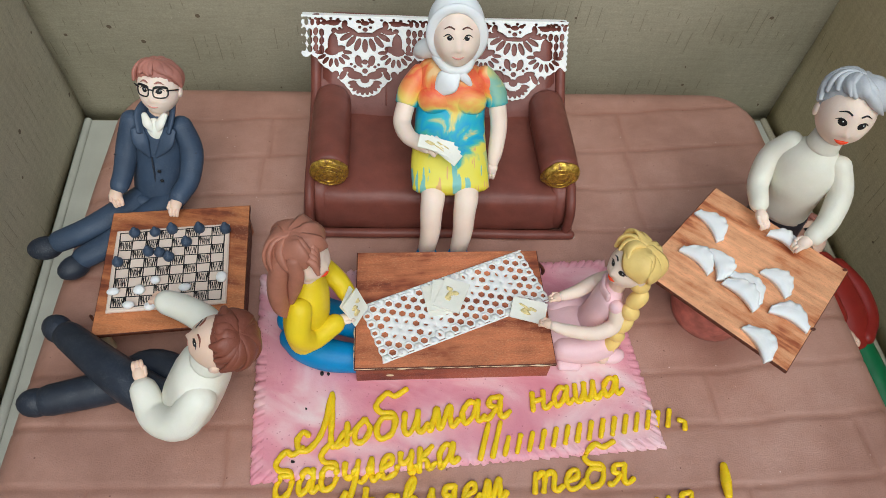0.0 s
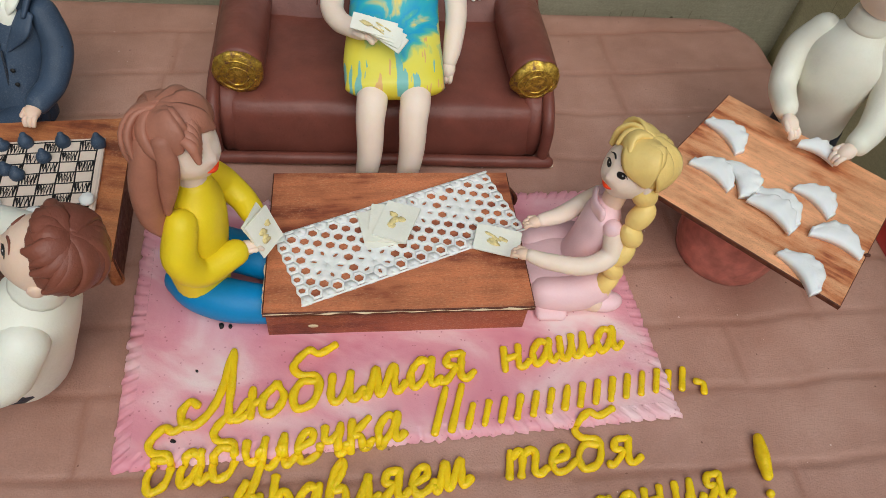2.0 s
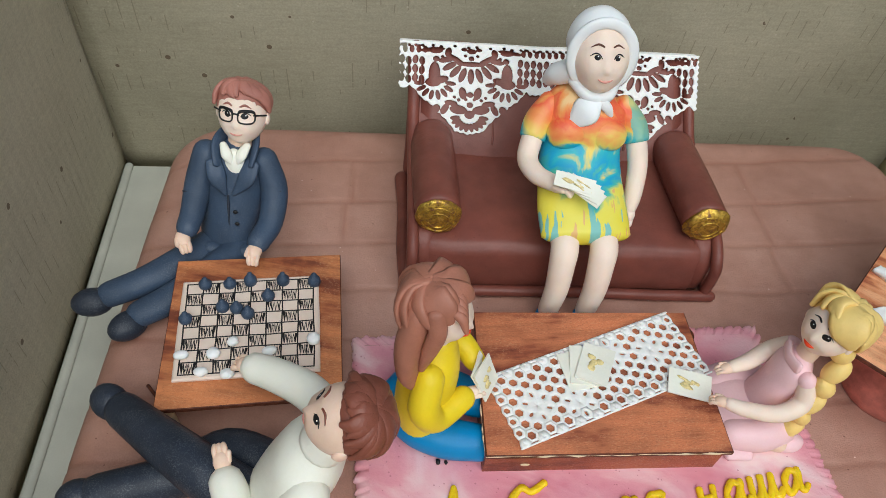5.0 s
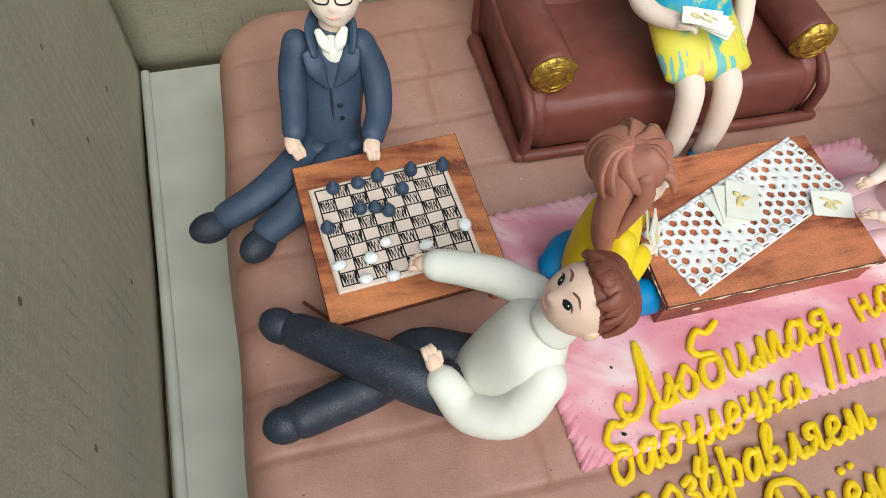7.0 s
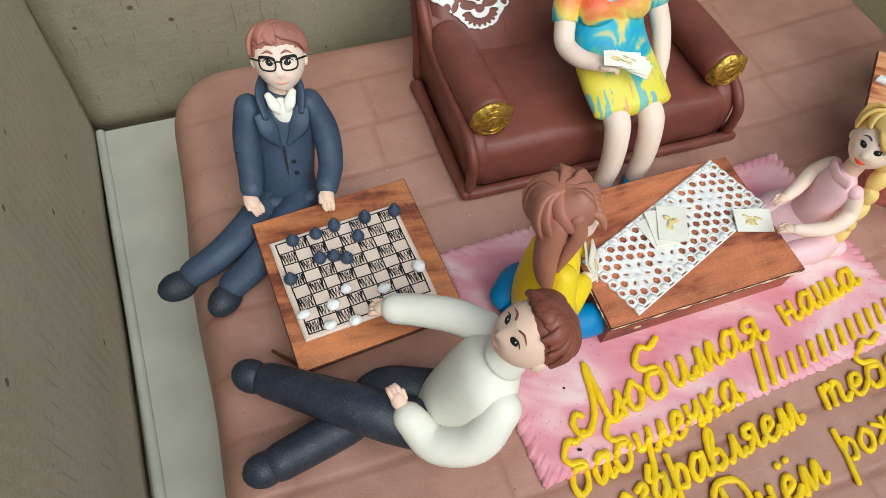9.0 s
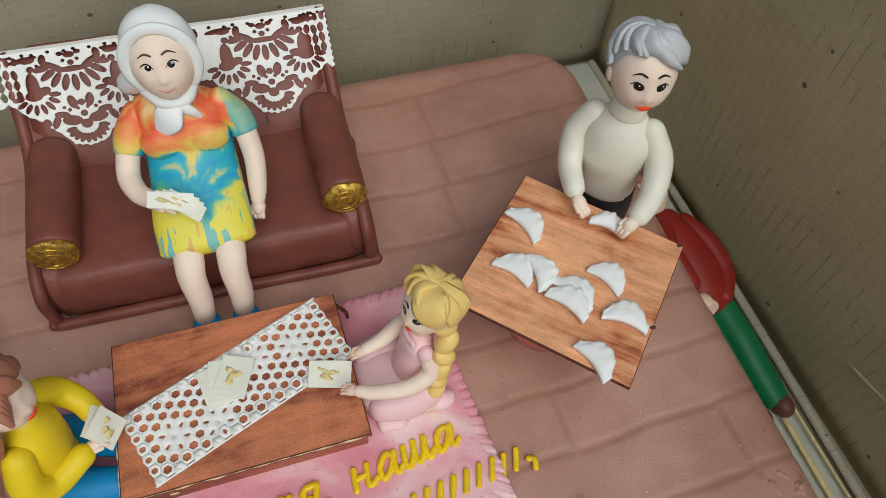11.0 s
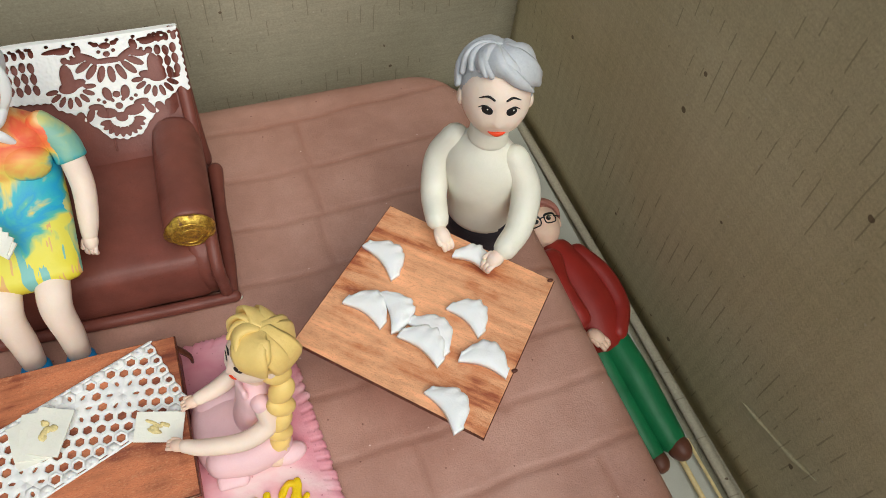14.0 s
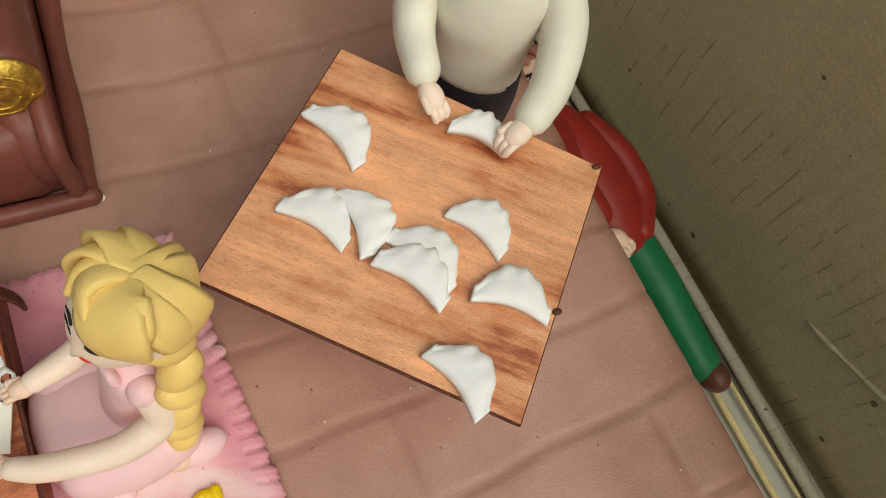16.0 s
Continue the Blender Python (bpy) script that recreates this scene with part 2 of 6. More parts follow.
FLOOR = fondant_floor()
BROWN = clay("chocolate_brown_paste", (0.180, 0.054, 0.038), 0.40, 0.16, 0.3, 0.3, 0.06, 90, 0.02)
GOLD = gilded()
WOOD_X = stained_wood("stained_wafer_lengthwise", -4, (0.46, 0.150, 0.062), (0.16, 0.034, 0.016), (0.31, 0.082, 0.034))
WOOD_D = stained_wood("stained_wafer_diagonal", 40, (0.72, 0.35, 0.175), (0.35, 0.088, 0.034), (0.62, 0.235, 0.095))
WOOD_C = stained_wood("stained_wafer_across", 8, (0.46, 0.165, 0.06), (0.17, 0.042, 0.018), (0.32, 0.092, 0.035))
# card table panels: the tabletop's strokes at about half its colour values
WOOD_S = stained_wood("darker_wafer_side", -4, (0.27, 0.070, 0.030), (0.10, 0.022, 0.011), (0.18, 0.045, 0.020))
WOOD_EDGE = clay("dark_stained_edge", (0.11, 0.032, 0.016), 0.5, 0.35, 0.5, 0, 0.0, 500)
WAFER = clay("bare_wafer", (0.7, 0.55, 0.36), 0.7, 0.2, 0.5, 0.3)
LACE = clay("white_sugar_lace", (0.86, 0.85, 0.81), 0.55, 0.04, 0.15)
WHITE = clay("white_paste", (0.83, 0.81, 0.70), 0.45, 0.04, 0.25)
IVORY = clay("ivory_paste", (0.80, 0.77, 0.65), 0.45, 0.05, 0.25)
SCARF = clay("pearl_white_paste", (0.82, 0.83, 0.82), 0.4, 0.04, 0.15)
DOUGH = clay("white_dough_paste", (0.86, 0.86, 0.84), 0.5, 0.03, 0.25)
SKIN = clay("skin_tone_paste", (0.81, 0.58, 0.44), 0.45, 0.05, 0.2, 0.0, 0.15)
SKIN_PALE = clay("pale_skin_tone_paste", (0.87, 0.70, 0.575), 0.45, 0.05, 0.2, 0.0, 0.15)
NAVY = clay("slate_blue_paste", (0.040, 0.063, 0.105), 0.5, 0.16, 0.3, 0.25, 0.03, 90, 0.07)
NAVY_DARK = clay("dark_navy_paste", (0.020, 0.026, 0.040), 0.45, 0.2, 0.3, 0.2, 0.03, 90, 0.10)
YELLOW = clay("lemon_yellow_paste", (0.83, 0.62, 0.015), 0.42, 0.06, 0.2)
BLUE = clay("sky_blue_paste", (0.01, 0.22, 0.50), 0.42, 0.08, 0.2)
PINK = clay("baby_pink_paste", (0.84, 0.56, 0.58), 0.45, 0.05, 0.2)
BLOND = clay("blond_paste", (0.84, 0.60, 0.20), 0.42, 0.08, 0.3)
AUBURN = clay("auburn_paste", (0.38, 0.155, 0.100), 0.45, 0.16, 0.35)
CHESTNUT = clay("chestnut_paste", (0.215, 0.068, 0.042), 0.45, 0.16, 0.35)
RUSSET = clay("russet_pink_paste", (0.40, 0.165, 0.125), 0.45, 0.16, 0.35)
SILVER = clay("silver_grey_paste", (0.52, 0.53, 0.54), 0.4, 0.12, 0.4)
RED = clay("dark_red_paste", (0.27, 0.02, 0.014), 0.45, 0.12, 0.2)
GREEN = clay("bottle_green_paste", (0.012, 0.16, 0.055), 0.45, 0.12, 0.2)
COCOA = clay("cocoa_paste", (0.13, 0.05, 0.03), 0.42, 0.12, 0.2)
INK = clay("black_food_ink", (0.012, 0.011, 0.011), 0.5, 0.1, 0.1, 0, 0)
LIPS = clay("red_food_paint", (0.78, 0.06, 0.012), 0.35, 0.1, 0.1)
ROSE = clay("rose_food_paint", (0.66, 0.30, 0.24), 0.45, 0.1, 0.1)
ICING = clay("yellow_icing", (0.88, 0.60, 0.010), 0.24, 0.1, 0.95, 0, 0.2)
STUMP = clay("marbled_rose_paste", (0.52, 0.17, 0.13), 0.4, 0.3, 0.3, 0.2, 0.06, 160)
OCHRE = clay("gold_food_paint", (0.76, 0.62, 0.28), 0.4, 0.25, 0.3, 0, 0, 700)
DRESS = dyed_dress()
# one cardboard all round; the west tones are raised to paint in light
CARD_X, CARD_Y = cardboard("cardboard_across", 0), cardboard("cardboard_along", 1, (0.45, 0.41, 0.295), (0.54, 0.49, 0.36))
# east wall: same board, lightened and yellowed in colour to look lit
CARD_E = cardboard("east_cardboard_lit", 1, (0.48, 0.415, 0.235), (0.57, 0.50, 0.305))
FOIL = clay("glossy_white_board", (0.56, 0.565, 0.49), 0.09, 0.10, 0.04, 0, 0, 30)
BAMBOO = clay("bamboo", (0.84, 0.68, 0.34), 0.5, 0.12, 0.3, 0, 0, 300)


def rug_paste():
    """Pink sugar paste with paler and deeper swirls."""
    m, n, l, b = nodes_of("swirled_pink_paste")
    v = coords(n, l, (1, 1.8, 1), 20)
    w = n.new("ShaderNodeTexNoise")
    for key, val in (("Scale", 24.0), ("Detail", 5.0), ("Distortion", 0.9)):
        w.inputs[key].default_value = val
    l.new(v, w.inputs["Vector"])
    col = ramp_node(n, l, w.outputs[0], [(0.3, (0.68, 0.23, 0.29)), (0.48, (0.76, 0.34, 0.39)), (0.6, (0.82, 0.50, 0.52)), (0.72, (0.86, 0.66, 0.64))]).outputs[0]
    c = coords(n, l)
    vo = n.new("ShaderNodeTexVoronoi")
    vo.inputs["Scale"].default_value = 480
    l.new(c, vo.inputs["Vector"])
    dot = maths(n, l, "MULTIPLY", maths(n, l, "LESS_THAN", vo.outputs["Distance"], 0.17), maths(n, l, "GREATER_THAN", noise_node(n, l, 200, 2, 0.5, c).outputs[0], 0.54))
    col = mix_node(n, l, maths(n, l, "MULTIPLY", dot, 0.5), col, (0.42, 0.10, 0.14))
    l.new(col, b.inputs["Base Color"])
    b.inputs["Roughness"].default_value = 0.55
    b.inputs["Subsurface Weight"].default_value = 0.06
    b.inputs["Subsurface Radius"].default_value = (0.004, 0.002, 0.001)
    bump(n, l, b, noise_node(n, l, 600, 4, 0.6, c).outputs[0], 0.3, 0.0006)
    return m


RUG = rug_paste()


# ---- building blocks ----
def vec(*p):
    return Vector(p)


def spline(points, steps=6):
    """Points along a smooth curve through the given ones (tuples of any length)."""
    pts = [np.array(p, float) for p in points]
    if len(pts) == 2:
        return [pts[0] + (pts[1] - pts[0]) * i / steps for i in range(steps + 1)]
    ext = [2 * pts[0] - pts[1], *pts, 2 * pts[-1] - pts[-2]]
    out = []
    for i in range(1, len(ext) - 2):
        a, b, c, d = ext[i - 1:i + 3]
        for k in range(steps):
            t = k / steps
            out.append(0.5 * (2 * b + (c - a) * t + (2 * a - 5 * b + 4 * c - d) * t * t + (3 * b - a - 3 * c + d) * t ** 3))
    out.append(pts[-1])
    return out


class Shape:
    """Collects lofts, balls and slabs of several materials into one mesh."""

    def __init__(self):
        self.v, self.f, self.mi, self.mats, self.flat = [], [], [], [], []

    def slot(self, m):
        if m not in self.mats:
            self.mats.append(m)
        return self.mats.index(m)

    def add(self, verts, faces, m, flat=False):
        o, s = len(self.v), self.slot(m)
        self.v += [tuple(p) for p in verts]
        self.f += [tuple(o + i for i in f) for f in faces]
        self.mi += [s] * len(faces)
        self.flat += [flat] * len(faces)

    def ball(self, c, r, m, fwd=(0, -1, 0), up=(0, 0, 1), seg=18, rings=12, rough=0.0):
        """An ellipsoid with radii (side, forward, up)."""
        r = (r, r, r) if isinstance(r, (int, float)) else r
        f = Vector(fwd).normalized()
        s = f.cross(Vector(up)).normalized()
        u = s.cross(f)
        c, vs, fs = Vector(c), [], []
        for i in range(rings + 1):
            th = math.pi * i / rings
            for k in range(seg):
                a = 2 * math.pi * k / seg
                d = vec(math.sin(th) * math.cos(a), math.sin(th) * math.sin(a), math.cos(th))
                q = 1 + rough * noise.noise(c * 400 + d * 2.2)
                vs.append(c + (s * d.x * r[0] + f * d.y * r[1] + u * d.z * r[2]) * q)
        for i in range(rings):
            for k in range(seg):
                a, b = i * seg + k, i * seg + (k + 1) % seg
                fs.append((a, a + seg, b + seg, b))
        self.add(vs, fs, m)

    def limb(self, pts, radii, m, side=(1, 0, 0), seg=14, steps=5, caps=(1.0, 1.0)):
        """A tube through pts; a radius is a number or (across side, other way). Its ends are rounded by caps."""
        n = len(pts)
        radii = [radii] * n if isinstance(radii, (int, float)) else radii
        rad = [(r, r) if isinstance(r, (int, float)) else r for r in radii]
        rows = spline([(*p, *r) for p, r in zip(pts, rad)], steps)
        ctr = [Vector(r[:3]) for r in rows]
        tan = [(ctr[min(i + 1, len(ctr) - 1)] - ctr[max(i - 1, 0)]).normalized() for i in range(len(ctr))]
        rings = []
        for i, (c, t) in enumerate(zip(ctr, tan)):
            rings.append((c, t, max(rows[i][3], 1e-5), max(rows[i][4], 1e-5)))
        for end, sign in ((0, -1), (-1, 1)):
            c, t, a, b = rings[end]
            k = caps[end]
            extra = [(c + t * sign * k * min(a, b) * math.sin(radians(q)), t, a * math.cos(radians(q)), b * math.cos(radians(q))) for q in (25, 48, 68, 84)]
            rings = (extra[::-1] + rings) if end == 0 else (rings + extra)
        s0, vs, fs = Vector(side), [], []
        for c, t, a, b in rings:
            s = s0 - t * s0.dot(t)
            if s.length < 0.05:
                s = t.orthogonal()
            s.normalize()
            s0 = s0 * 0.5 + s * 0.5
            w = t.cross(s)
            vs += [c + s * (a * math.cos(2 * math.pi * k / seg)) + w * (b * math.sin(2 * math.pi * k / seg)) for k in range(seg)]
        for i in range(len(rings) - 1):
            for k in range(seg):
                p, q = i * seg + k, i * seg + (k + 1) % seg
                fs.append((p, q, q + seg, p + seg))
        fs.append(tuple(range(seg))[::-1])
        fs.append(tuple((len(rings) - 1) * seg + k for k in range(seg)))
        self.add(vs, fs, m)

    def slab(self, corners, z0, z1, m, edge=0.0004, edge_mat=None):
        """An upright prism over a polygon with small chamfers."""
        c = sum((Vector((*p, 0)) for p in corners), Vector()) / len(corners)
        def inset(e):
            return [Vector((*p, 0)) + (c - Vector((*p, 0))).normalized() * e * 1.4 for p in corners]
        rows = [(inset(edge), z0), (inset(0), z0 + edge), (inset(0), z1 - edge), (inset(edge), z1)]
        n, vs, fs = len(corners), [], []
        for ring, z in rows:
            vs += [(p.x, p.y, z) for p in ring]
        sides = []
        for i in range(3):
            for k in range(n):
                sides.append((i * n + k, i * n + (k + 1) % n, (i + 1) * n + (k + 1) % n, (i + 1) * n + k))
        self.add(vs, sides, edge_mat or m, True)
        self.add(vs, [tuple(range(n))[::-1], tuple(3 * n + k for k in range(n))], m, True)

    def settle(self, base, shift, lean, tall, wide):
        """Sets the finished figure down at its seat: moved, leant with height, and stretched a little."""
        out = []
        for p in self.v:
            d = Vector(p) - Vector(base)
            out.append((base[0] + shift[0] + d.x * wide + lean[0] * d.z, base[1] + shift[1] + d.y * wide + lean[1] * d.z, base[2] + shift[2] + d.z * tall))
        self.v = out

    def mesh(self, name):
        me = bpy.data.meshes.new(name)
        me.from_pydata(self.v, [], self.f)
        for m in self.mats:
            me.materials.append(m)
        me.polygons.foreach_set("material_index", self.mi)
        me.polygons.foreach_set("use_smooth", [not x for x in self.flat])
        bm = bmesh.new()
        bm.from_mesh(me)
        bmesh.ops.recalc_face_normals(bm, faces=bm.faces)
        bm.to_mesh(me)
        bm.free()
        me.update()
        return me


def thing(name, shape, label, category, group="", kind=""):
    return tagged(new(name, shape.mesh(name)), label, category, group, kind)


def root(name, base, label, category, group="", kind=""):
    ob = new(name)
    ob.empty_display_size = 0.01
    ob.location = base
    return tagged(ob, label, category, group, kind)


def part(name, shape, parent, label=""):
    ob = new(name, shape.mesh(name) if isinstance(shape, Shape) else shape)
    ob.parent = parent
    if parent.parent is None:
        ob.matrix_parent_inverse = Matrix.Translation(parent.location).inverted()
    return tagged(ob, label)


def one(*calls):
    s = Shape()
    for how, *args in calls:
        (s.ball if how == "ball" else s.limb if how == "limb" else s.slab)(*args)
    return s


def rect(a, b, c, d):
    """Bilinear map of the unit square onto four corners (front left, front right, back right, back left)."""
    a, b, c, d = (np.array(p, float) for p in (a, b, c, d))
    return lambda u, v: a * (1 - u) * (1 - v) + b * u * (1 - v) + c * u * v + d * (1 - u) * v


# ---- cardboard box ----
FLOOR_Z, TOP_Z, THICK = -0.0675, 0.185, 0.004
FL, FR, BR, BL = (-0.2345, -0.215), (0.2830, -0.205), (0.2500, 0.2150), (-0.2455, 0.2000)


def wall_panel(name, p, q, z0, z1, m, out, lean=0.0):
    """A wall of corrugated board from p to q, thickened outwards, slightly bowed."""
    s, nu, nv = Shape(), 40, 16
    p, q, o = Vector((*p, 0)), Vector((*q, 0)), Vector((*out, 0)).normalized()
    vs, fs = [], []
    for layer in (0, 1):
        for j in range(nv + 1):
            for i in range(nu + 1):
                u, w = i / nu, j / nv
                c = p.lerp(q, u)
                wave = 0.0012 * noise.noise(vec(u * 5, w * 3, z1 * 7 + len(name)))
                c = c + o * (layer * THICK + wave - lean * (z1 - z0) * w)
                vs.append((c.x, c.y, z0 + (z1 - z0) * w))
    n = (nu + 1) * (nv + 1)
    for j in range(nv):
        for i in range(nu):
            a = j * (nu + 1) + i
            fs.append((a, a + 1, a + nu + 2, a + nu + 1))
            fs.append((n + a, n + a + nu + 1, n + a + nu + 2, n + a + 1))
    for i in range(nu):
        for a in (i, nv * (nu + 1) + i):
            fs.append((a, a + 1, n + a + 1, n + a))
    for j in range(nv):
        for a in (j * (nu + 1), j * (nu + 1) + nu):
            fs.append((a, a + nu + 1, n + a + nu + 1, n + a))
    s.add(vs, fs, m)
    return s


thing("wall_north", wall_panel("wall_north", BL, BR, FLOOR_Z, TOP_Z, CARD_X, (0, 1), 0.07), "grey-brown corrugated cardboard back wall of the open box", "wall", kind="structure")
thing("wall_west", wall_panel("wall_west", BL, FL, FLOOR_Z, TOP_Z, CARD_Y, (-1, 0)), "grey-brown cardboard side wall with broken flute marks, its colour lifted as if lit", "wall", kind="structure")
thing("wall_east", wall_panel("wall_east", BR, FR, FLOOR_Z, TOP_Z, CARD_E, (1, 0), 0.05), "cardboard side wall with dark flecks and creases, warm light put into its colour", "wall", kind="structure")
thing("wall_south", wall_panel("wall_south", FL, FR, FLOOR_Z, 0.02, CARD_X, (0, -1)), "low folded cardboard front wall of the box", "wall", kind="structure")
thing("floor", one(("slab", [(-0.25, -0.225), (0.30, -0.215), (0.262, 0.225), (-0.258, 0.212)], FLOOR_Z - 0.004, FLOOR_Z, CARD_X)), "plain cardboard bottom of the box", "floor", kind="structure")

thing("wall_tear", one(("limb", [(-0.2626, 0.1520, 0.0665), (-0.2622, 0.1445, 0.0630), (-0.2615, 0.1360, 0.0585)], [0.0003, 0.0010, 0.0003], INK, (0, 1, 0), 8)), "narrow black slit torn in the cardboard side wall", "tear", kind="structure")

thing("wall_crease", one(("limb", [(0.2676, -0.0392, -0.0206), (0.2683, -0.0470, -0.0185), (0.2687, -0.0561, -0.0153), (0.2693, -0.0695, -0.0099), (0.2698, -0.0796, -0.0044)], [0.0003, 0.0011, 0.0007, 0.0012, 0.0003], CARD_E, (0, 0, 1), 8)), "raised crease where the cardboard side wall was dented", "crease", kind="structure")

# ---- cake board ----
board = root("cake_board", (0, 0, FLOOR_Z), "glossy white cake board with a rolled foil rim", "cake board")
s = Shape()
s.slab([(-0.2325, -0.20), (0.2675, -0.195), (0.2430, 0.2100), (-0.2430, 0.1960)], FLOOR_Z, FLOOR_Z + 0.004, FOIL)
part("panel", s, board)
for a, b in (((-0.2335, -0.19), (-0.2425, 0.1950)), ((0.2720, -0.18), (0.2445, 0.2090))):
    s = Shape()
    s.limb([(*a, FLOOR_Z + 0.0045), ((a[0] + b[0]) / 2 + 0.002, (a[1] + b[1]) / 2, FLOOR_Z + 0.005), (*b, FLOOR_Z + 0.0045)], [(0.0026, 0.0022)] * 3, FOIL if a[0] < 0 else CARD_Y, (1, 0, 0), 12, 14)
    part("rim", s, board)

# skewers between the cake and the east wall
for k, (a, b) in enumerate((((0.2545, -0.040, -0.0585), (0.2655, -0.150, -0.0618)), ((0.2475, -0.046, -0.059), (0.2535, -0.120, -0.0612)), ((0.2585, 0.06, -0.0622), (0.2665, -0.1, -0.0624)))):
    thing("bamboo_skewer", one(("limb", [a, b], 0.0008 if k != 1 else 0.0013, BAMBOO, (1, 0, 0), 10, 6)), "pale bamboo skewer lying beside the cake", "skewer", "skewers beside the cake")

# ---- cake ----
CX, CY, HX, HY, RC = 0.0045, 0.002, 0.2050, 0.1715, 0.03
JOINT_Y = [0.153, 0.1215, 0.0925, 0.0635, 0.035, 0.006, -0.022, -0.0495, -0.079, -0.109, -0.138]
JOINT_X = [(-0.1105, 0.1135), (-0.1125, 0.1125), (-0.045, 0.1105), (-0.14, 0.163), (-0.1, 0.115), (-0.15, 0.16), (-0.18, 0.1225), (-0.105, 0.189), (-0.16, -0.03, 0.128), (-0.1, 0.03, 0.17)]


def joint_depth(x, y):
    """How deep the pressed paving pattern is at x, y (0 to 1); its rows fan out a little."""
    x, y = -0.0017 + 1.0226 * x - 0.0115 * y + 0.0559 * x * y, 0.0016 - 0.014 * x + 1.0389 * y - 0.278 * x * y
    wob = 0.004 * noise.noise(vec(x * 9, y * 3, 1.7)) + 0.0012 * noise.noise(vec(x * 50, y * 9, 4))
    best = 1.0
    for yy in JOINT_Y:
        best = min(best, abs(y - yy + wob + 0.04 * (x - 0.1) * (1 if yy < 0 else 0) * (-1 if x > 0.05 else 0)))
    for (y1, y0), xs in zip(zip(JOINT_Y, JOINT_Y[1:]), JOINT_X):
        if y0 - 0.001 < y + wob < y1 + 0.001:
            for xx in xs:
                best = min(best, abs(x - xx + 0.5 * wob + 0.06 * (y - y0)) + 0.0002)
    return best


def cake_mesh():
    nx, ny, m = 300, 250, 0.02
    verts, dust, faces = [], [], []
    for j in range(ny + 1):
        for i in range(nx + 1):
            x, y = -HX - m + (2 * HX + 2 * m) * i / nx, -HY - m + (2 * HY + 2 * m) * j / ny
            qx, qy = abs(x) - (HX - RC), abs(y) - (HY - RC)
            if qx > 0 and qy > 0:
                ln = math.hypot(qx, qy)
                d, gx, gy = ln - RC, math.copysign(qx / ln, x), math.copysign(qy / ln, y)
            elif qx > qy:
                d, gx, gy = qx - RC, math.copysign(1, x), 0
            else:
                d, gx, gy = qy - RC, 0, math.copysign(1, y)
            wx, wy = x + CX, y + CY
            ro, du = 0.014, 0.0
            if d <= 0:
                e = max(0.0, ro + d)
                z = math.sqrt(max(0, ro * ro - e * e)) - ro
                g = joint_depth(wx, wy)
                du = math.exp(-(g / 0.0011) ** 2) * (0.5 + 0.6 * noise.noise(vec(wx * 22, wy * 22, 2))) + 0.3 * math.exp(-(g / 0.006) ** 2) * (0.5 + noise.noise(vec(wx * 11, wy * 11, 6)))
                z -= 0.0011 * math.exp(-(g / 0.0010) ** 2) * (0.75 + 0.6 * noise.noise(vec(wx * 18, wy * 18, 8)))
                z += 0.0009 * noise.noise(vec(wx * 12, wy * 12, 0)) + 0.0004 * noise.noise(vec(wx * 45, wy * 45, 5)) - 0.0006
            else:
                k = min(1.0, d / m)
                z = -ro - (0.0632 - ro) * k
                flare = 0.005 * max(0, math.sin(3.1 * k)) * (0.6 + noise.noise(vec(wx * 16, wy * 16, 3)))
                wx, wy = wx - gx * (d - flare), wy - gy * (d - flare)
            wy += 0.02 * wx if wy > 0.1 else 0.02 * wx * max(0.0, wy / 0.1)
            wx -= wx * wy * (0.123 if wx < 0 else 0.29)
            verts.append((wx, wy, z))
            dust.append(max(0, du))
    for j in range(ny):
        for i in range(nx):
            a = j * (nx + 1) + i
            faces.append((a, a + 1, a + nx + 2, a + nx + 1))
    me = bpy.data.meshes.new("cake")
    me.from_pydata(verts, [], faces)
    me.materials.append(FLOOR)
    at = me.attributes.new("dust", "FLOAT", "POINT")
    at.data.foreach_set("value", dust)
    me.polygons.foreach_set("use_smooth", [True] * len(faces))
    me.update()
    return me


cake = tagged(new("cake", cake_mesh()), "rectangular cake covered in dusty rose sugar paste pressed like paving", "cake")
for k, (x, y, r) in enumerate(((0.200, -0.079, 0.004), (0.1945, -0.0835, 0.0035), (0.2035, -0.086, 0.0042))):
    s = Shape()
    s.ball((x, y, -0.0028), (r, r * 1.5, 0.003), FLOOR, (k - 1, 1, 0), seg=16, rings=10, rough=0.5)
    part("torn_edge", s, cake, "crumpled torn flap of sugar paste")

# ---- pink rug ----
RUG_TOP = 0.0026
RUG_MAP = rect((-0.0917, -0.0750, 0), (0.0927, -0.0612, 0), (0.0803, 0.0408, 0), (-0.0985, 0.0305, 0))


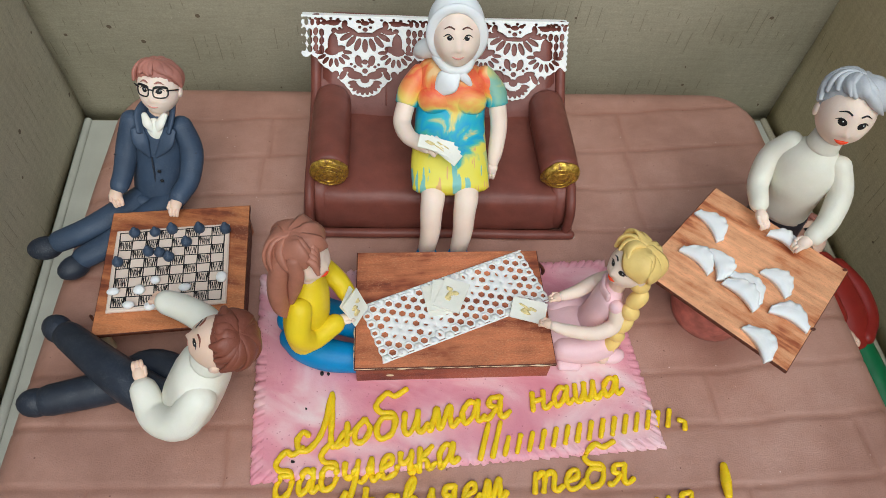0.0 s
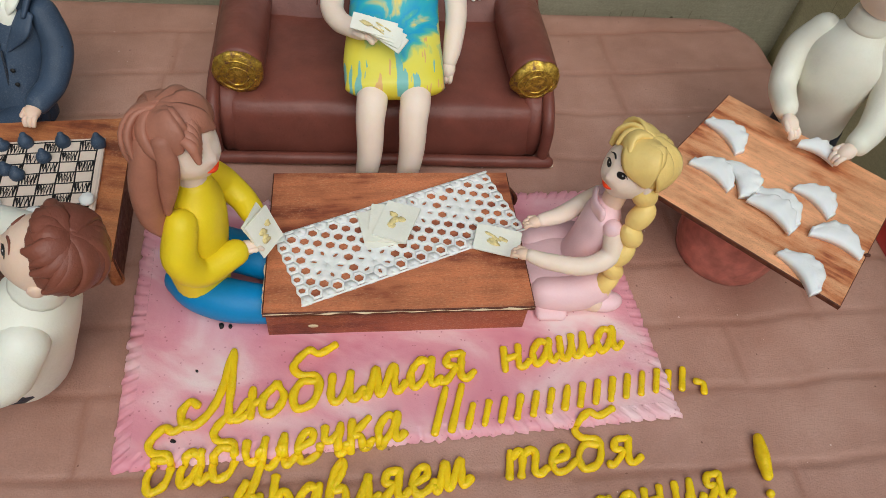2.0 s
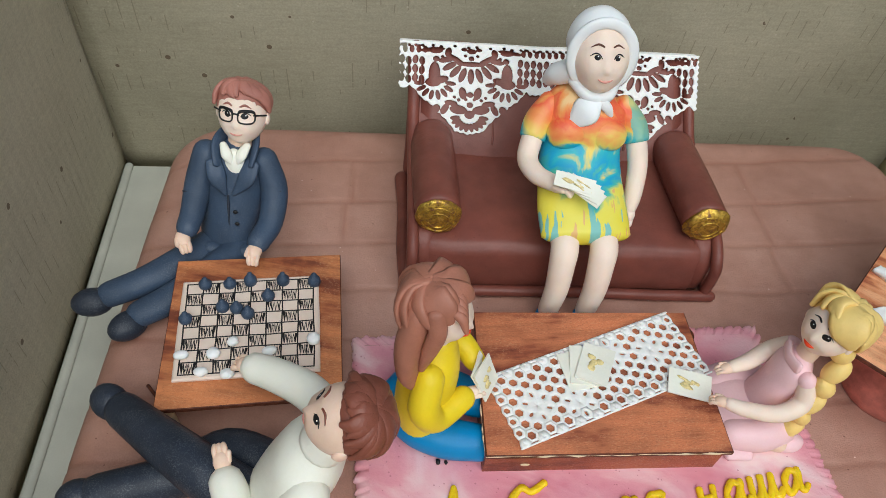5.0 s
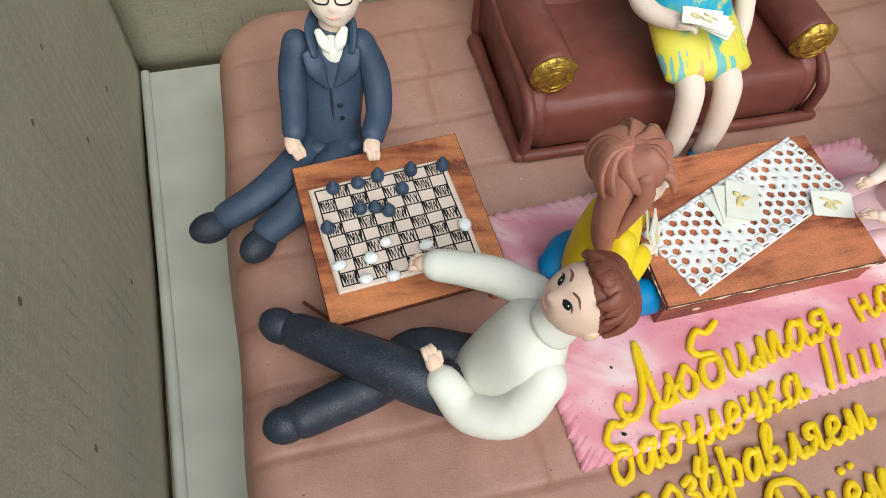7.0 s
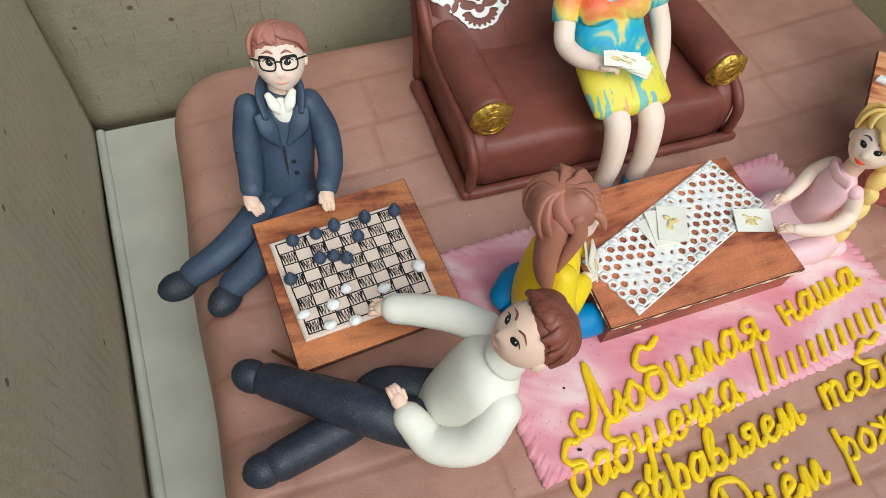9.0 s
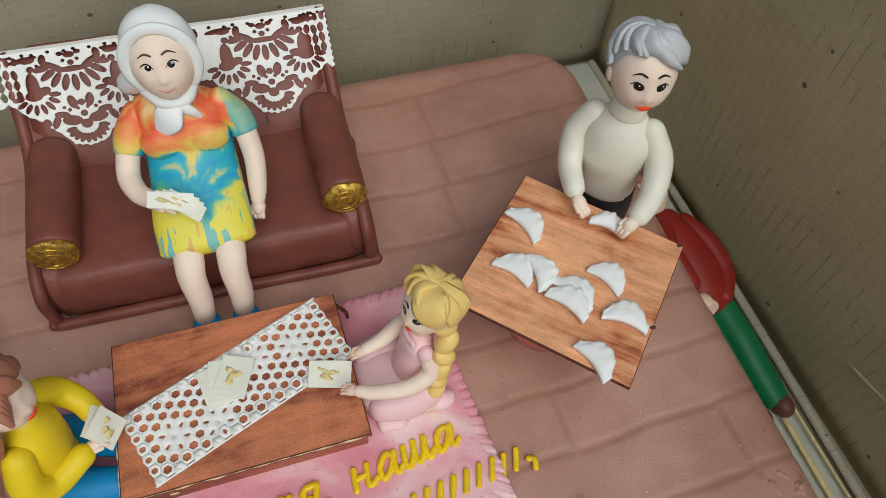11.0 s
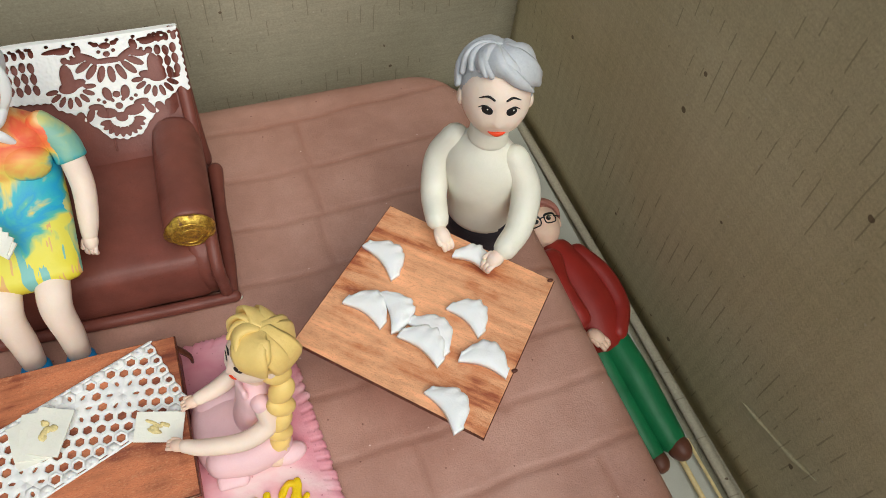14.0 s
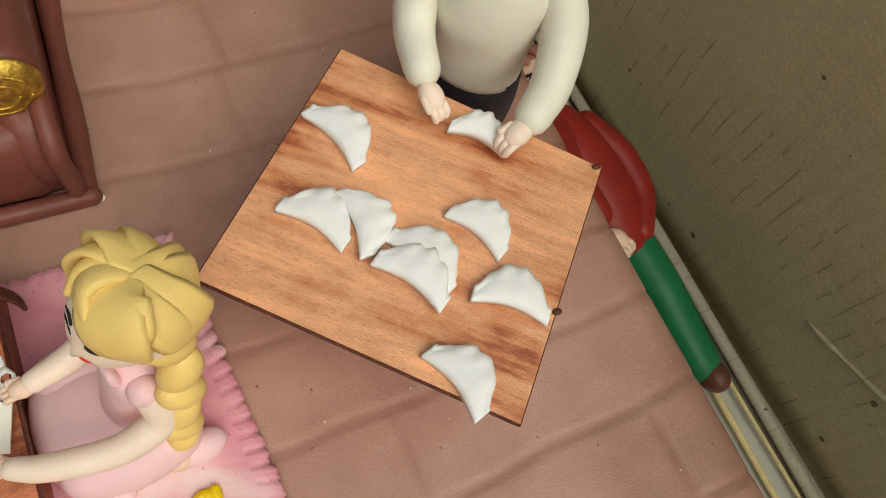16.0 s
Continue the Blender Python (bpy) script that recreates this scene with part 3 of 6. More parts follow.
def rug_mesh():
    s = Shape()
    nu, nv = 34, 20
    vs, fs = [], []
    for j in range(nv + 1):
        for i in range(nu + 1):
            u, v = 0.03 + 0.94 * i / nu, 0.05 + 0.9 * j / nv
            p = RUG_MAP(u, v)
            vs.append((p[0], p[1], RUG_TOP + 0.0004 * noise.noise(vec(u * 9, v * 6, 1))))
    for j in range(nv):
        for i in range(nu):
            a = j * (nu + 1) + i
            fs.append((a, a + 1, a + nu + 2, a + nu + 1))
    loop = [(i, 0) for i in range(nu)] + [(nu, j) for j in range(nv)] + [(nu - i, nv) for i in range(nu)] + [(0, nv - j) for j in range(nv)]
    edge, cen = [], np.array([-0.005, -0.015])
    for n, (i, j) in enumerate(loop):
        i2, j2 = loop[(n + 1) % len(loop)]
        for k in range(6):
            t = k / 6
            a, b = np.array(vs[j * (nu + 1) + i]), np.array(vs[j2 * (nu + 1) + i2])
            p = a * (1 - t) + b * t
            u, v = (i + (i2 - i) * t) / nu, (j + (j2 - j) * t) / nv
            edge.append((p, RUG_MAP(u, v), n * 6 + k))
    base, m = len(vs), len(edge)
    for row in range(4):
        for p, q, n in edge:
            nick = (1.0 if n % 5 == 0 else 0.12) * (0.5 + 0.9 * abs(noise.noise(vec(n * 0.77, 1, 0))))
            t = (0.0, 0.4, 0.85, 1.0)[row]
            c = np.array(p) * (1 - t) + np.array(q) * t
            c[2] = RUG_TOP
            d = np.array(q[:2]) - np.array(p[:2])
            d = d / (np.linalg.norm(d) + 1e-9)
            w = noise.noise(vec(n * 0.31, 0, 3))
            if row >= 2:
                c[:2] += d * (0.0013 * w - 0.0016 * nick)
            c[2] += (0, 0.0003 * w - 0.0012 * nick, 0.0005 * w - 0.0016 * nick, -0.0024)[row]
            vs.append(tuple(c))
    for row in range(3):
        for k in range(m):
            a, b = base + row * m + k, base + row * m + (k + 1) % m
            fs.append((a, b, b + m, a + m))
    s.add(vs, fs, RUG)
    return s


thing("rug", rug_mesh(), "swirled pink sugar paste rug with a nicked fringe", "rug")


def ground(x, y):
    inside = -0.095 < x < 0.089 and (-0.0740 + (x + 0.0917) * 0.075) < y < 0.033
    return RUG_TOP if inside else -0.0004


# ---- piped icing writing ----
GLYPHS = {
    "Л": (1.9, [[(0.35, 0.75), (0.1, 0.95), (-0.1, 0.6), (0.1, 0.1), (0.55, 0.15), (0.95, 0.9), (1.1, 2.6)], [(1.1, 2.6), (1.25, 1.5), (1.4, 0.2), (1.6, 0.05), (1.9, 0.6)]]),
    "ю": (1.35, [[(0.1, 1.0), (0.2, 0.0)], [(0.15, 0.45), (0.5, 0.55)], [(0.85, 1.05), (0.5, 0.6), (0.6, 0.05), (0.95, 0.05), (1.15, 0.55), (0.85, 1.05)]]),
    "б": (1.2, [[(0.75, 0.9), (0.3, 0.95), (0.1, 0.5), (0.3, 0.0), (0.75, 0.1), (0.9, 0.6), (0.75, 1.1), (0.2, 1.25), (-0.05, 1.65), (0.35, 2.15), (0.75, 1.95), (1.25, 2.2)]]),
    "и": (1.2, [[(0.1, 1.0), (0.15, 0.2), (0.4, 0.0), (0.65, 0.5), (0.7, 1.0)], [(0.7, 1.0), (0.75, 0.2), (0.95, 0.0), (1.2, 0.3)]]),
    "м": (1.45, [[(0.0, 0.15), (0.15, 0.0), (0.35, 1.0), (0.5, 0.1), (0.65, 0.1), (0.95, 1.0), (1.05, 0.15), (1.2, 0.0), (1.4, 0.25)]]),
    "а": (1.15, [[(0.75, 0.85), (0.4, 1.0), (0.1, 0.55), (0.25, 0.0), (0.6, 0.3), (0.8, 1.0)], [(0.8, 1.0), (0.8, 0.2), (0.95, 0.0), (1.15, 0.2)]]),
    "я": (1.15, [[(0.0, 0.05), (0.2, 0.05), (0.5, 0.5), (0.2, 0.65), (0.25, 1.0), (0.7, 1.0)], [(0.7, 1.0), (0.7, 0.2), (0.9, 0.0), (1.15, 0.2)]]),
    "н": (1.2, [[(0.1, 1.0), (0.15, 0.0)], [(0.12, 0.5), (0.65, 0.55)], [(0.7, 1.0), (0.72, 0.15), (0.9, 0.0), (1.15, 0.2)]]),
    "ш": (1.6, [[(0.1, 1.0), (0.15, 0.15), (0.35, 0.0), (0.55, 0.4), (0.6, 1.0)], [(0.6, 1.0), (0.65, 0.15), (0.85, 0.0), (1.05, 0.4), (1.1, 1.0)], [(1.1, 1.0), (1.15, 0.2), (1.35, 0.0), (1.55, 0.25)]]),
    "у": (1.0, [[(0.1, 1.0), (0.15, 0.5), (0.4, 0.35), (0.7, 0.6)], [(0.8, 1.0), (0.7, 0.0), (0.45, -0.95), (0.1, -0.85), (0.3, -0.35)]]),
    "л": (1.0, [[(0.0, 0.05), (0.15, 0.05), (0.4, 0.5), (0.5, 1.0)], [(0.5, 1.0), (0.6, 0.2), (0.75, 0.0), (1.0, 0.25)]]),
    "е": (0.95, [[(0.1, 0.4), (0.6, 0.6), (0.55, 0.95), (0.25, 0.9), (0.1, 0.4), (0.3, 0.0), (0.65, 0.05), (0.95, 0.35)]]),
    "ё": (0.95, [[(0.1, 0.4), (0.6, 0.6), (0.55, 0.95), (0.25, 0.9), (0.1, 0.4), (0.3, 0.0), (0.65, 0.05), (0.95, 0.35)], [(0.2, 1.55), (0.3, 1.58)], [(0.65, 1.6), (0.75, 1.62)]]),
    "ч": (1.05, [[(0.1, 1.0), (0.15, 0.55), (0.35, 0.45), (0.65, 0.65)], [(0.7, 1.0), (0.7, 0.15), (0.85, 0.0), (1.05, 0.2)]]),
    "к": (1.1, [[(0.1, 1.05), (0.15, 0.0)], [(0.75, 1.05), (0.2, 0.5)], [(0.2, 0.5), (0.5, 0.4), (0.65, 0.05), (1.0, 0.15)]]),
    "п": (1.15, [[(0.1, 1.0), (0.15, 0.0)], [(0.15, 0.75), (0.4, 1.0), (0.65, 0.85), (0.68, 0.15), (0.85, 0.0), (1.1, 0.2)]]),
    "о": (0.95, [[(0.5, 1.0), (0.12, 0.6), (0.25, 0.05), (0.65, 0.1), (0.8, 0.6), (0.5, 1.0)]]),
    "з": (0.9, [[(0.15, 0.85), (0.45, 1.0), (0.6, 0.75), (0.3, 0.5)], [(0.3, 0.5), (0.65, 0.2), (0.45, -0.6), (0.15, -0.7), (0.3, -0.3)]]),
    "д": (1.05, [[(0.7, 0.9), (0.35, 1.0), (0.1, 0.5), (0.3, 0.0), (0.7, 0.4), (0.75, 1.0)], [(0.75, 1.0), (0.7, -0.5), (0.45, -0.85), (0.3, -0.5), (1.0, 0.1)]]),
    "р": (1.05, [[(0.15, 1.6), (0.2, 0.4), (0.15, -0.9)], [(0.2, 0.5), (0.5, 1.0), (0.8, 0.7), (0.7, 0.1), (0.45, 0.1)]]),
    "в": (0.95, [[(0.1, 0.1), (0.1, 1.2), (0.35, 1.75), (0.45, 1.4), (0.2, 0.75), (0.6, 0.7), (0.7, 0.2), (0.35, 0.0), (0.1, 0.2)]]),
    "т": (1.5, [[(0.1, 1.0), (0.15, 0.0)], [(0.15, 0.75), (0.4, 1.0), (0.55, 0.8), (0.55, 0.0)], [(0.55, 0.75), (0.8, 1.0), (1.0, 0.8), (1.02, 0.15), (1.2, 0.0), (1.45, 0.2)]]),
    "с": (0.85, [[(0.7, 0.85), (0.4, 1.0), (0.1, 0.55), (0.3, 0.0), (0.8, 0.2)]]),
    "ж": (1.4, [[(0.1, 0.95), (0.6, 0.5), (0.1, 0.05)], [(0.68, 1.0), (0.68, 0.0)], [(1.25, 1.0), (0.75, 0.5), (1.0, 0.1), (1.35, 0.15)]]),
    "Д": (2.1, [[(0.7, 1.9), (0.75, 0.9), (0.45, 0.1), (0.1, 0.3), (0.6, 0.25), (1.2, 0.0)], [(0.1, 1.5), (0.6, 2.15), (1.5, 1.9), (1.8, 1.0), (1.4, 0.2), (1.0, 0.05)]]),
}


def icing_stroke(shape, pts, r):
    q = spline(pts, 5)
    row = []
    for k, p in enumerate(q):
        g = ground(p[0], p[1])
        row.append((p[0], p[1], g + r * 0.5))
    rr = [(0.72 * r, 0.94 * r * (1 + 0.30 * noise.noise(vec(p[0] * 520, p[1] * 520, 1.3)))) for p in row]
    step = max(1, len(row) // 40)
    shape.limb(row[::step] if len(row[::step]) > 1 else row, rr[::step] if len(row[::step]) > 1 else rr, ICING, (0, 0, 1), 9, 2)


def write(word, a, b, xh, r, lean=0.28):
    """Cursive icing letters on the line from a to b, each a part of the word."""
    a, b = np.array(a, float), np.array(b, float)
    total = sum(GLYPHS[c][0] for c in word)
    along = (b - a) / np.linalg.norm(b - a)
    k = np.linalg.norm(b - a) / total
    up = np.array([-along[1], along[0]])
    word_root = root("icing_word", (a[0], a[1], 0), "yellow piped icing word reading " + word, "icing writing", "piped icing greeting")
    x = 0.0
    for c in word:
        w, strokes = GLYPHS[c]
        s = Shape()
        for st in strokes:
            icing_stroke(s, [tuple(a + along * ((x + px) * k + lean * py * xh) + up * py * xh) for px, py in st], r)
        part("letter", s, word_root)
        x += w


write("Любимая", (-0.0722, -0.0625), (0.0219, -0.0460), 0.0095, 0.0015)
write("наша", (0.0317, -0.0439), (0.0765, -0.0351), 0.0082, 0.0014)
write("бабулечка", (-0.0818, -0.0813), (-0.0025, -0.0670), 0.0085, 0.00145)
write("поздравляем", (-0.0786, -0.0959), (0.0184, -0.0815), 0.0082, 0.00145)
write("тебя", (0.0292, -0.0800), (0.0749, -0.0760), 0.0082, 0.0014)
write("с", (-0.0508, -0.1125), (-0.0429, -0.1116), 0.0080, 0.00145)
write("Днём", (-0.0365, -0.1117), (0.0152, -0.1039), 0.0082, 0.00145)
write("рождения", (0.0241, -0.1016), (0.1029, -0.0883), 0.0080, 0.0013)

# a name, kept as plain bars of icing
bars = root("icing_bars", (0.0005, -0.0635, 0), "row of plain yellow piped icing bars", "icing writing", "piped icing greeting")
for k in range(17):
    u = k / 16
    x, y = 0.0073 + 0.0884 * u, -0.0659 + 0.0154 * u
    h = 0.0165 if k == 0 or k == 1 else 0.0082
    s = Shape()
    icing_stroke(s, [(x, y), (x + 0.28 * h, y + 0.96 * h)], 0.0013)
    part("bar", s, bars)
s = Shape()
icing_stroke(s, [(0.1015, -0.0475), (0.1040, -0.0485), (0.1035, -0.0520)], 0.0013)
thing("icing_comma", s, "small curved dab of yellow icing", "icing writing", "piped icing greeting")
mark = root("icing_mark", (0.1135, -0.0849, 0), "thick yellow icing exclamation mark", "icing writing", "piped icing greeting")
s = Shape()
s.limb([(0.1170, -0.0695, 0.0012), (0.1165, -0.0755, 0.0012), (0.1160, -0.0822, 0.0012)], [0.0017, 0.0024, 0.0018], ICING, (0, 0, 1), 12, 10)
part("stroke", s, mark)
part("dot", one(("ball", (0.1152, -0.0880, 0.0008), 0.0014, ICING)), mark)

# ---- sofa ----
SX0, SX1, SY0, SEAT = -0.0745, 0.0605, 0.0585, 0.0265
sofa = root("sofa", (-0.007, 0.11, 0), "chocolate brown sugar paste sofa with gold-tipped bolster arms", "sofa")


def soft_block(s, x0, x1, rows, m, nx=22):
    """A cushion-like block: rows of (y, z) round its section, extruded along x with soft ends."""
    pts = spline(rows + [rows[0]], 6)[:-1]
    cy, cz = np.mean([p[0] for p in pts]), np.mean([p[1] for p in pts])
    n, vs, fs = len(pts), [], []
    for i in range(nx + 1):
        u = i / nx
        e = min(u, 1 - u) * (x1 - x0)
        k = 1 - 0.06 * max(0, 1 - e / 0.004) ** 2
        for y, z in pts:
            w = 0.0006 * noise.noise(vec(u * 6, y * 60, z * 60))
            vs.append((x0 + (x1 - x0) * u, cy + (y - cy) * k + w, cz + (z - cz) * k + w))
    for i in range(nx):
        for j in range(n):
            a, b = i * n + j, i * n + (j + 1) % n
            fs.append((a, b, b + n, a + n))
    fs += [tuple(range(n))[::-1], tuple(nx * n + j for j in range(n))]
    s.add(vs, fs, m)


s = Shape()
soft_block(s, SX0 + 0.003, SX1 - 0.003, [(SY0 + 0.0005, 0.002), (SY0, 0.009), (SY0 + 0.0010, 0.018), (SY0 + 0.003, SEAT - 0.003), (SY0 + 0.009, SEAT), (SY0 + 0.03, SEAT + 0.0008), (0.118, SEAT), (0.135, SEAT - 0.002), (0.150, 0.020), (0.150, 0.002), (0.11, 0.0005), (0.075, 0.0005)], BROWN)
part("seat", s, sofa)
s = Shape()
soft_block(s, SX0 + 0.004, SX1 - 0.004, [(0.116, SEAT - 0.004), (0.1215, SEAT + 0.004), (0.130, SEAT + 0.0125), (0.143, 0.0510), (0.152, 0.0590), (0.159, 0.0600), (0.163, 0.056), (0.156, 0.035), (0.146, 0.012), (0.141, 0.001), (0.128, 0.001), (0.122, 0.015)], BROWN)
part("backrest", s, sofa)
for x0, x1, sgn in ((SX0, SX0 + 0.010, -1), (SX1 - 0.010, SX1, 1)):
    s = Shape()
    soft_block(s, x0, x1, [(SY0 + 0.002, 0.001), (SY0, 0.012), (SY0 + 0.002, 0.022), (SY0 + 0.012, 0.029), (0.10, 0.031), (0.122, 0.034), (0.143, 0.0485), (0.153, 0.0590), (0.161, 0.0565), (0.153, 0.032), (0.141, 0.001), (0.11, 0.0005)], BROWN, 8)
    part("side_panel", s, sofa)
    xo = x0 if sgn < 0 else x1
    s = Shape()
    s.limb([(xo, SY0 - 0.001, 0.004), (xo, SY0 - 0.0015, 0.013), (xo - 0.0005 * sgn, SY0, 0.022), (xo - 0.0005 * sgn, SY0 + 0.012, 0.029), (xo - 0.0005 * sgn, 0.100, 0.031), (xo - 0.0005 * sgn, 0.123, 0.034), (xo - 0.0005 * sgn, 0.144, 0.0492), (xo, 0.155, 0.0600)], [0.0024, 0.0025, 0.0026, 0.0026, 0.0026, 0.0028, 0.003, 0.003], BROWN, (1, 0, 0), 12, 5)
    part("piping", s, sofa)
    s = Shape()
    s.limb([(xo + 0.002 * sgn, SY0 - 0.002, 0.0018), (xo + 0.0025 * sgn, 0.08, 0.002), (xo + 0.0028 * sgn, 0.105, 0.0022), (xo + 0.0034 * sgn, 0.126, 0.002)], [0.0024, 0.0032, 0.0028, 0.0036], BROWN, (1, 0, 0), 10, 5)
    part("base_piping", s, sofa)
    s = Shape()
    s.limb([(xo - 0.0008 * sgn, 0.1345, 0.0012), (xo - 0.0012 * sgn, 0.139, 0.016), (xo - 0.0014 * sgn, 0.148, 0.040), (xo - 0.001 * sgn, 0.156, 0.0595)], [0.0036, 0.0034, 0.0034, 0.0030], BROWN, (1, 0, 0), 12, 5)
    part("back_post", s, sofa)
s = Shape()
s.limb([(SX0 + 0.001, SY0 - 0.0025, 0.0022), (-0.04, SY0 - 0.0028, 0.0026), (0.0, SY0 - 0.0022, 0.0023), (0.035, SY0 - 0.003, 0.0027), (SX1 + 0.0028, SY0 - 0.0025, 0.0022)], 0.0026, BROWN, (0, 0, 1), 12, 8)
part("front_piping", s, sofa)
part("chip", one(("ball", (0.0646, 0.0560, 0.0004), (0.0017, 0.0013, 0.0011), WHITE)), sofa, "small white chip at the corner")
for x, y, z, xr in ((-0.0638, 0.0690, 0.0356, -0.0650), (0.0534, 0.0695, 0.0354, 0.0525)):
    arm = part("armrest", one(("limb", [(x, y + 0.002, z), ((x + xr) / 2, 0.090, z - 0.0012), (xr, 0.112, z - 0.0030), (xr, 0.124, z - 0.0036)], [0.0098, 0.0102, 0.0102, 0.0096], BROWN, (1, 0, 0), 24, 6, (0.25, 0.5))), sofa)
    s = Shape()
    s.ball((x, y, z), (0.0099, 0.0032, 0.0098), GOLD, (0, -1, -0.02), seg=28, rings=14, rough=0.12)
    for rr in (0.0042, 0.0068):
        s.limb([(x + rr * math.cos(q * 0.55) * (1 + 0.1 * math.sin(q * 2.3)), y - 0.0030 * math.sqrt(1 - (rr / 0.0101) ** 2) - 0.12 * rr * math.sin(q * 0.55) * -1 * 0, z + rr * math.sin(q * 0.55)) for q in range(12)], 0.0005, GOLD, (0, 1, 0), 6, 3)
    part("gold_end", s, arm, "rough brushed gold disc")
for x in (-0.036, 0.028):
    part("seam", one(("limb", [(x, 0.1215, SEAT + 0.0045), (x, 0.133, SEAT + 0.0148), (x, 0.147, 0.0550)], 0.0005, BROWN, (1, 0, 0), 8)), sofa)


# ---- crochet doily over the sofa back ----
def back_plane(u, v):
    """u across the sofa back, v down from its top edge, both in metres."""
    if v < 0:
        return vec(u, 0.1560 - v * 0.9, 0.0618 + v * 0.25)
    v *= 0.97
    y, z = 0.1560 - v * 0.72, 0.0620 - v * 0.694
    return vec(u, y - 0.0012, z + 0.0014)


DOILY_W, CELL = 0.144, 0.00046


def doily_field(x, y):
    """Positive where there is lace. x, y in metres from the upper left corner of the doily."""
    k = 1.0 / 0.0001117
    px, py = x * k, y * (1 / 0.0001036)
    low_x = [0, 20, 45, 62, 100, 145, 140, 195, 218, 243, 303, 363, 388, 411, 466, 461, 506, 543, 560, 640, 730, 800, 820, 870, 875, 920, 945, 968, 1028, 1088, 1113, 1136, 1190, 1186, 1231, 1262, 1280, 1292]
    low_y = [208, 222, 205, 215, 262, 292, 300, 345, 372, 408, 424, 408, 372, 345, 300, 292, 262, 215, 230, 225, 225, 230, 262, 292, 300, 345, 372, 408, 424, 408, 372, 345, 300, 292, 262, 235, 262, 250]
    f = np.interp(px, low_x, low_y) - py + 2.5 * np.sin(px * 0.24)
    f = np.minimum(f * 0.7, np.minimum(px - 2 + 3 * np.sin(py * 0.2), 1290 - px + 3 * np.sin(py * 0.23 + 1)))

    def hole(cx, cy, rx, ry, turn=0.0):
        nonlocal f
        rx, ry = rx * 1.30 + 2.4, ry * 1.22 + 2.4
        c, s = math.cos(radians(turn)), math.sin(radians(turn))
        dx, dy = px - cx, py - cy
        u, v = dx * c + dy * s, -dx * s + dy * c
        f = np.minimum(f, (np.sqrt((u / rx) ** 2 + (v / ry) ** 2) - 1) * min(rx, ry))

    for m in (303, 1028):
        hole(m, 40, 14, 9)
        hole(m, 74, 8, 8)
        hole(m, 101, 46, 8)
        hole(m, 240, 9, 9)
        hole(m, 286, 9, 9)
        hole(m, 330, 15, 14)
        for sg in (-1, 1):
            hole(m + sg * 32, 32, 8, 6)
            hole(m + sg * 26, 62, 4.5, 4.5)
            hole(m + sg * 66, 80, 30, 8, sg * -32)
            hole(m + sg * 98, 48, 9, 17, sg * -12)
            hole(m + sg * 165, 38, 40, 7, sg * 6)
            hole(m + sg * 150, 44, 20, 8)
            hole(m + sg * 148, 80, 9, 9)
            hole(m + sg * 122, 70, 4, 4)
            hole(m + sg * 154, 150, 17, 44)
            hole(m + sg * 126, 176, 24, 12, sg * 14)
            hole(m + sg * 158, 186, 24, 16)
            hole(m + sg * 32, 234, 11, 21, sg * 12)
            hole(m + sg * 80, 278, 20, 8, sg * -8)
            hole(m + sg * 48, 308, 27, 15, sg * -8)
            hole(m + sg * 106, 306, 9, 21, sg * -28)
            hole(m + sg * 142, 306, 11, 15, sg * -25)
            hole(m + sg * 48, 264, 4.5, 4.5)
            hole(m + sg * 66, 252, 4, 4)
            hole(m + sg * 18, 262, 4, 4)
            for q in range(8):
                t = radians(-84 + 24 * q)
                hole(m + sg * 150 + 66 * math.sin(t), 186 + 60 * math.cos(t), 6, 17, -math.degrees(t))
        for q in range(9):
            t = radians(-76 + 19 * q)
            hole(m + 108 * math.sin(t), 60 + 98 * math.cos(t), 9, 27, -math.degrees(t))
        for q in range(10):
            t = radians(-81 + 18 * q)
            hole(m + 62 * math.sin(t), 336 + 56 * math.cos(t), 6, 16, -math.degrees(t))
    for base, cols in ((12, 4), (512, 10), (1206, 3)):
        for i in range(cols):
            for j in range(3):
                hole(base + i * 28, 84 + j * 42 + 6 * (i % 2), 7.5, 15, 5 * (-1) ** (i + j))
            hole(base + i * 28 + 12, 38, 6, 12)
            hole(base + i * 28, 20, 4, 4)
    for i in range(26):
        hole(24 + i * 50 + 8 * (i % 3), 18 + 4 * (i % 2), 4.5, 3.5)
    return f * 0.00011


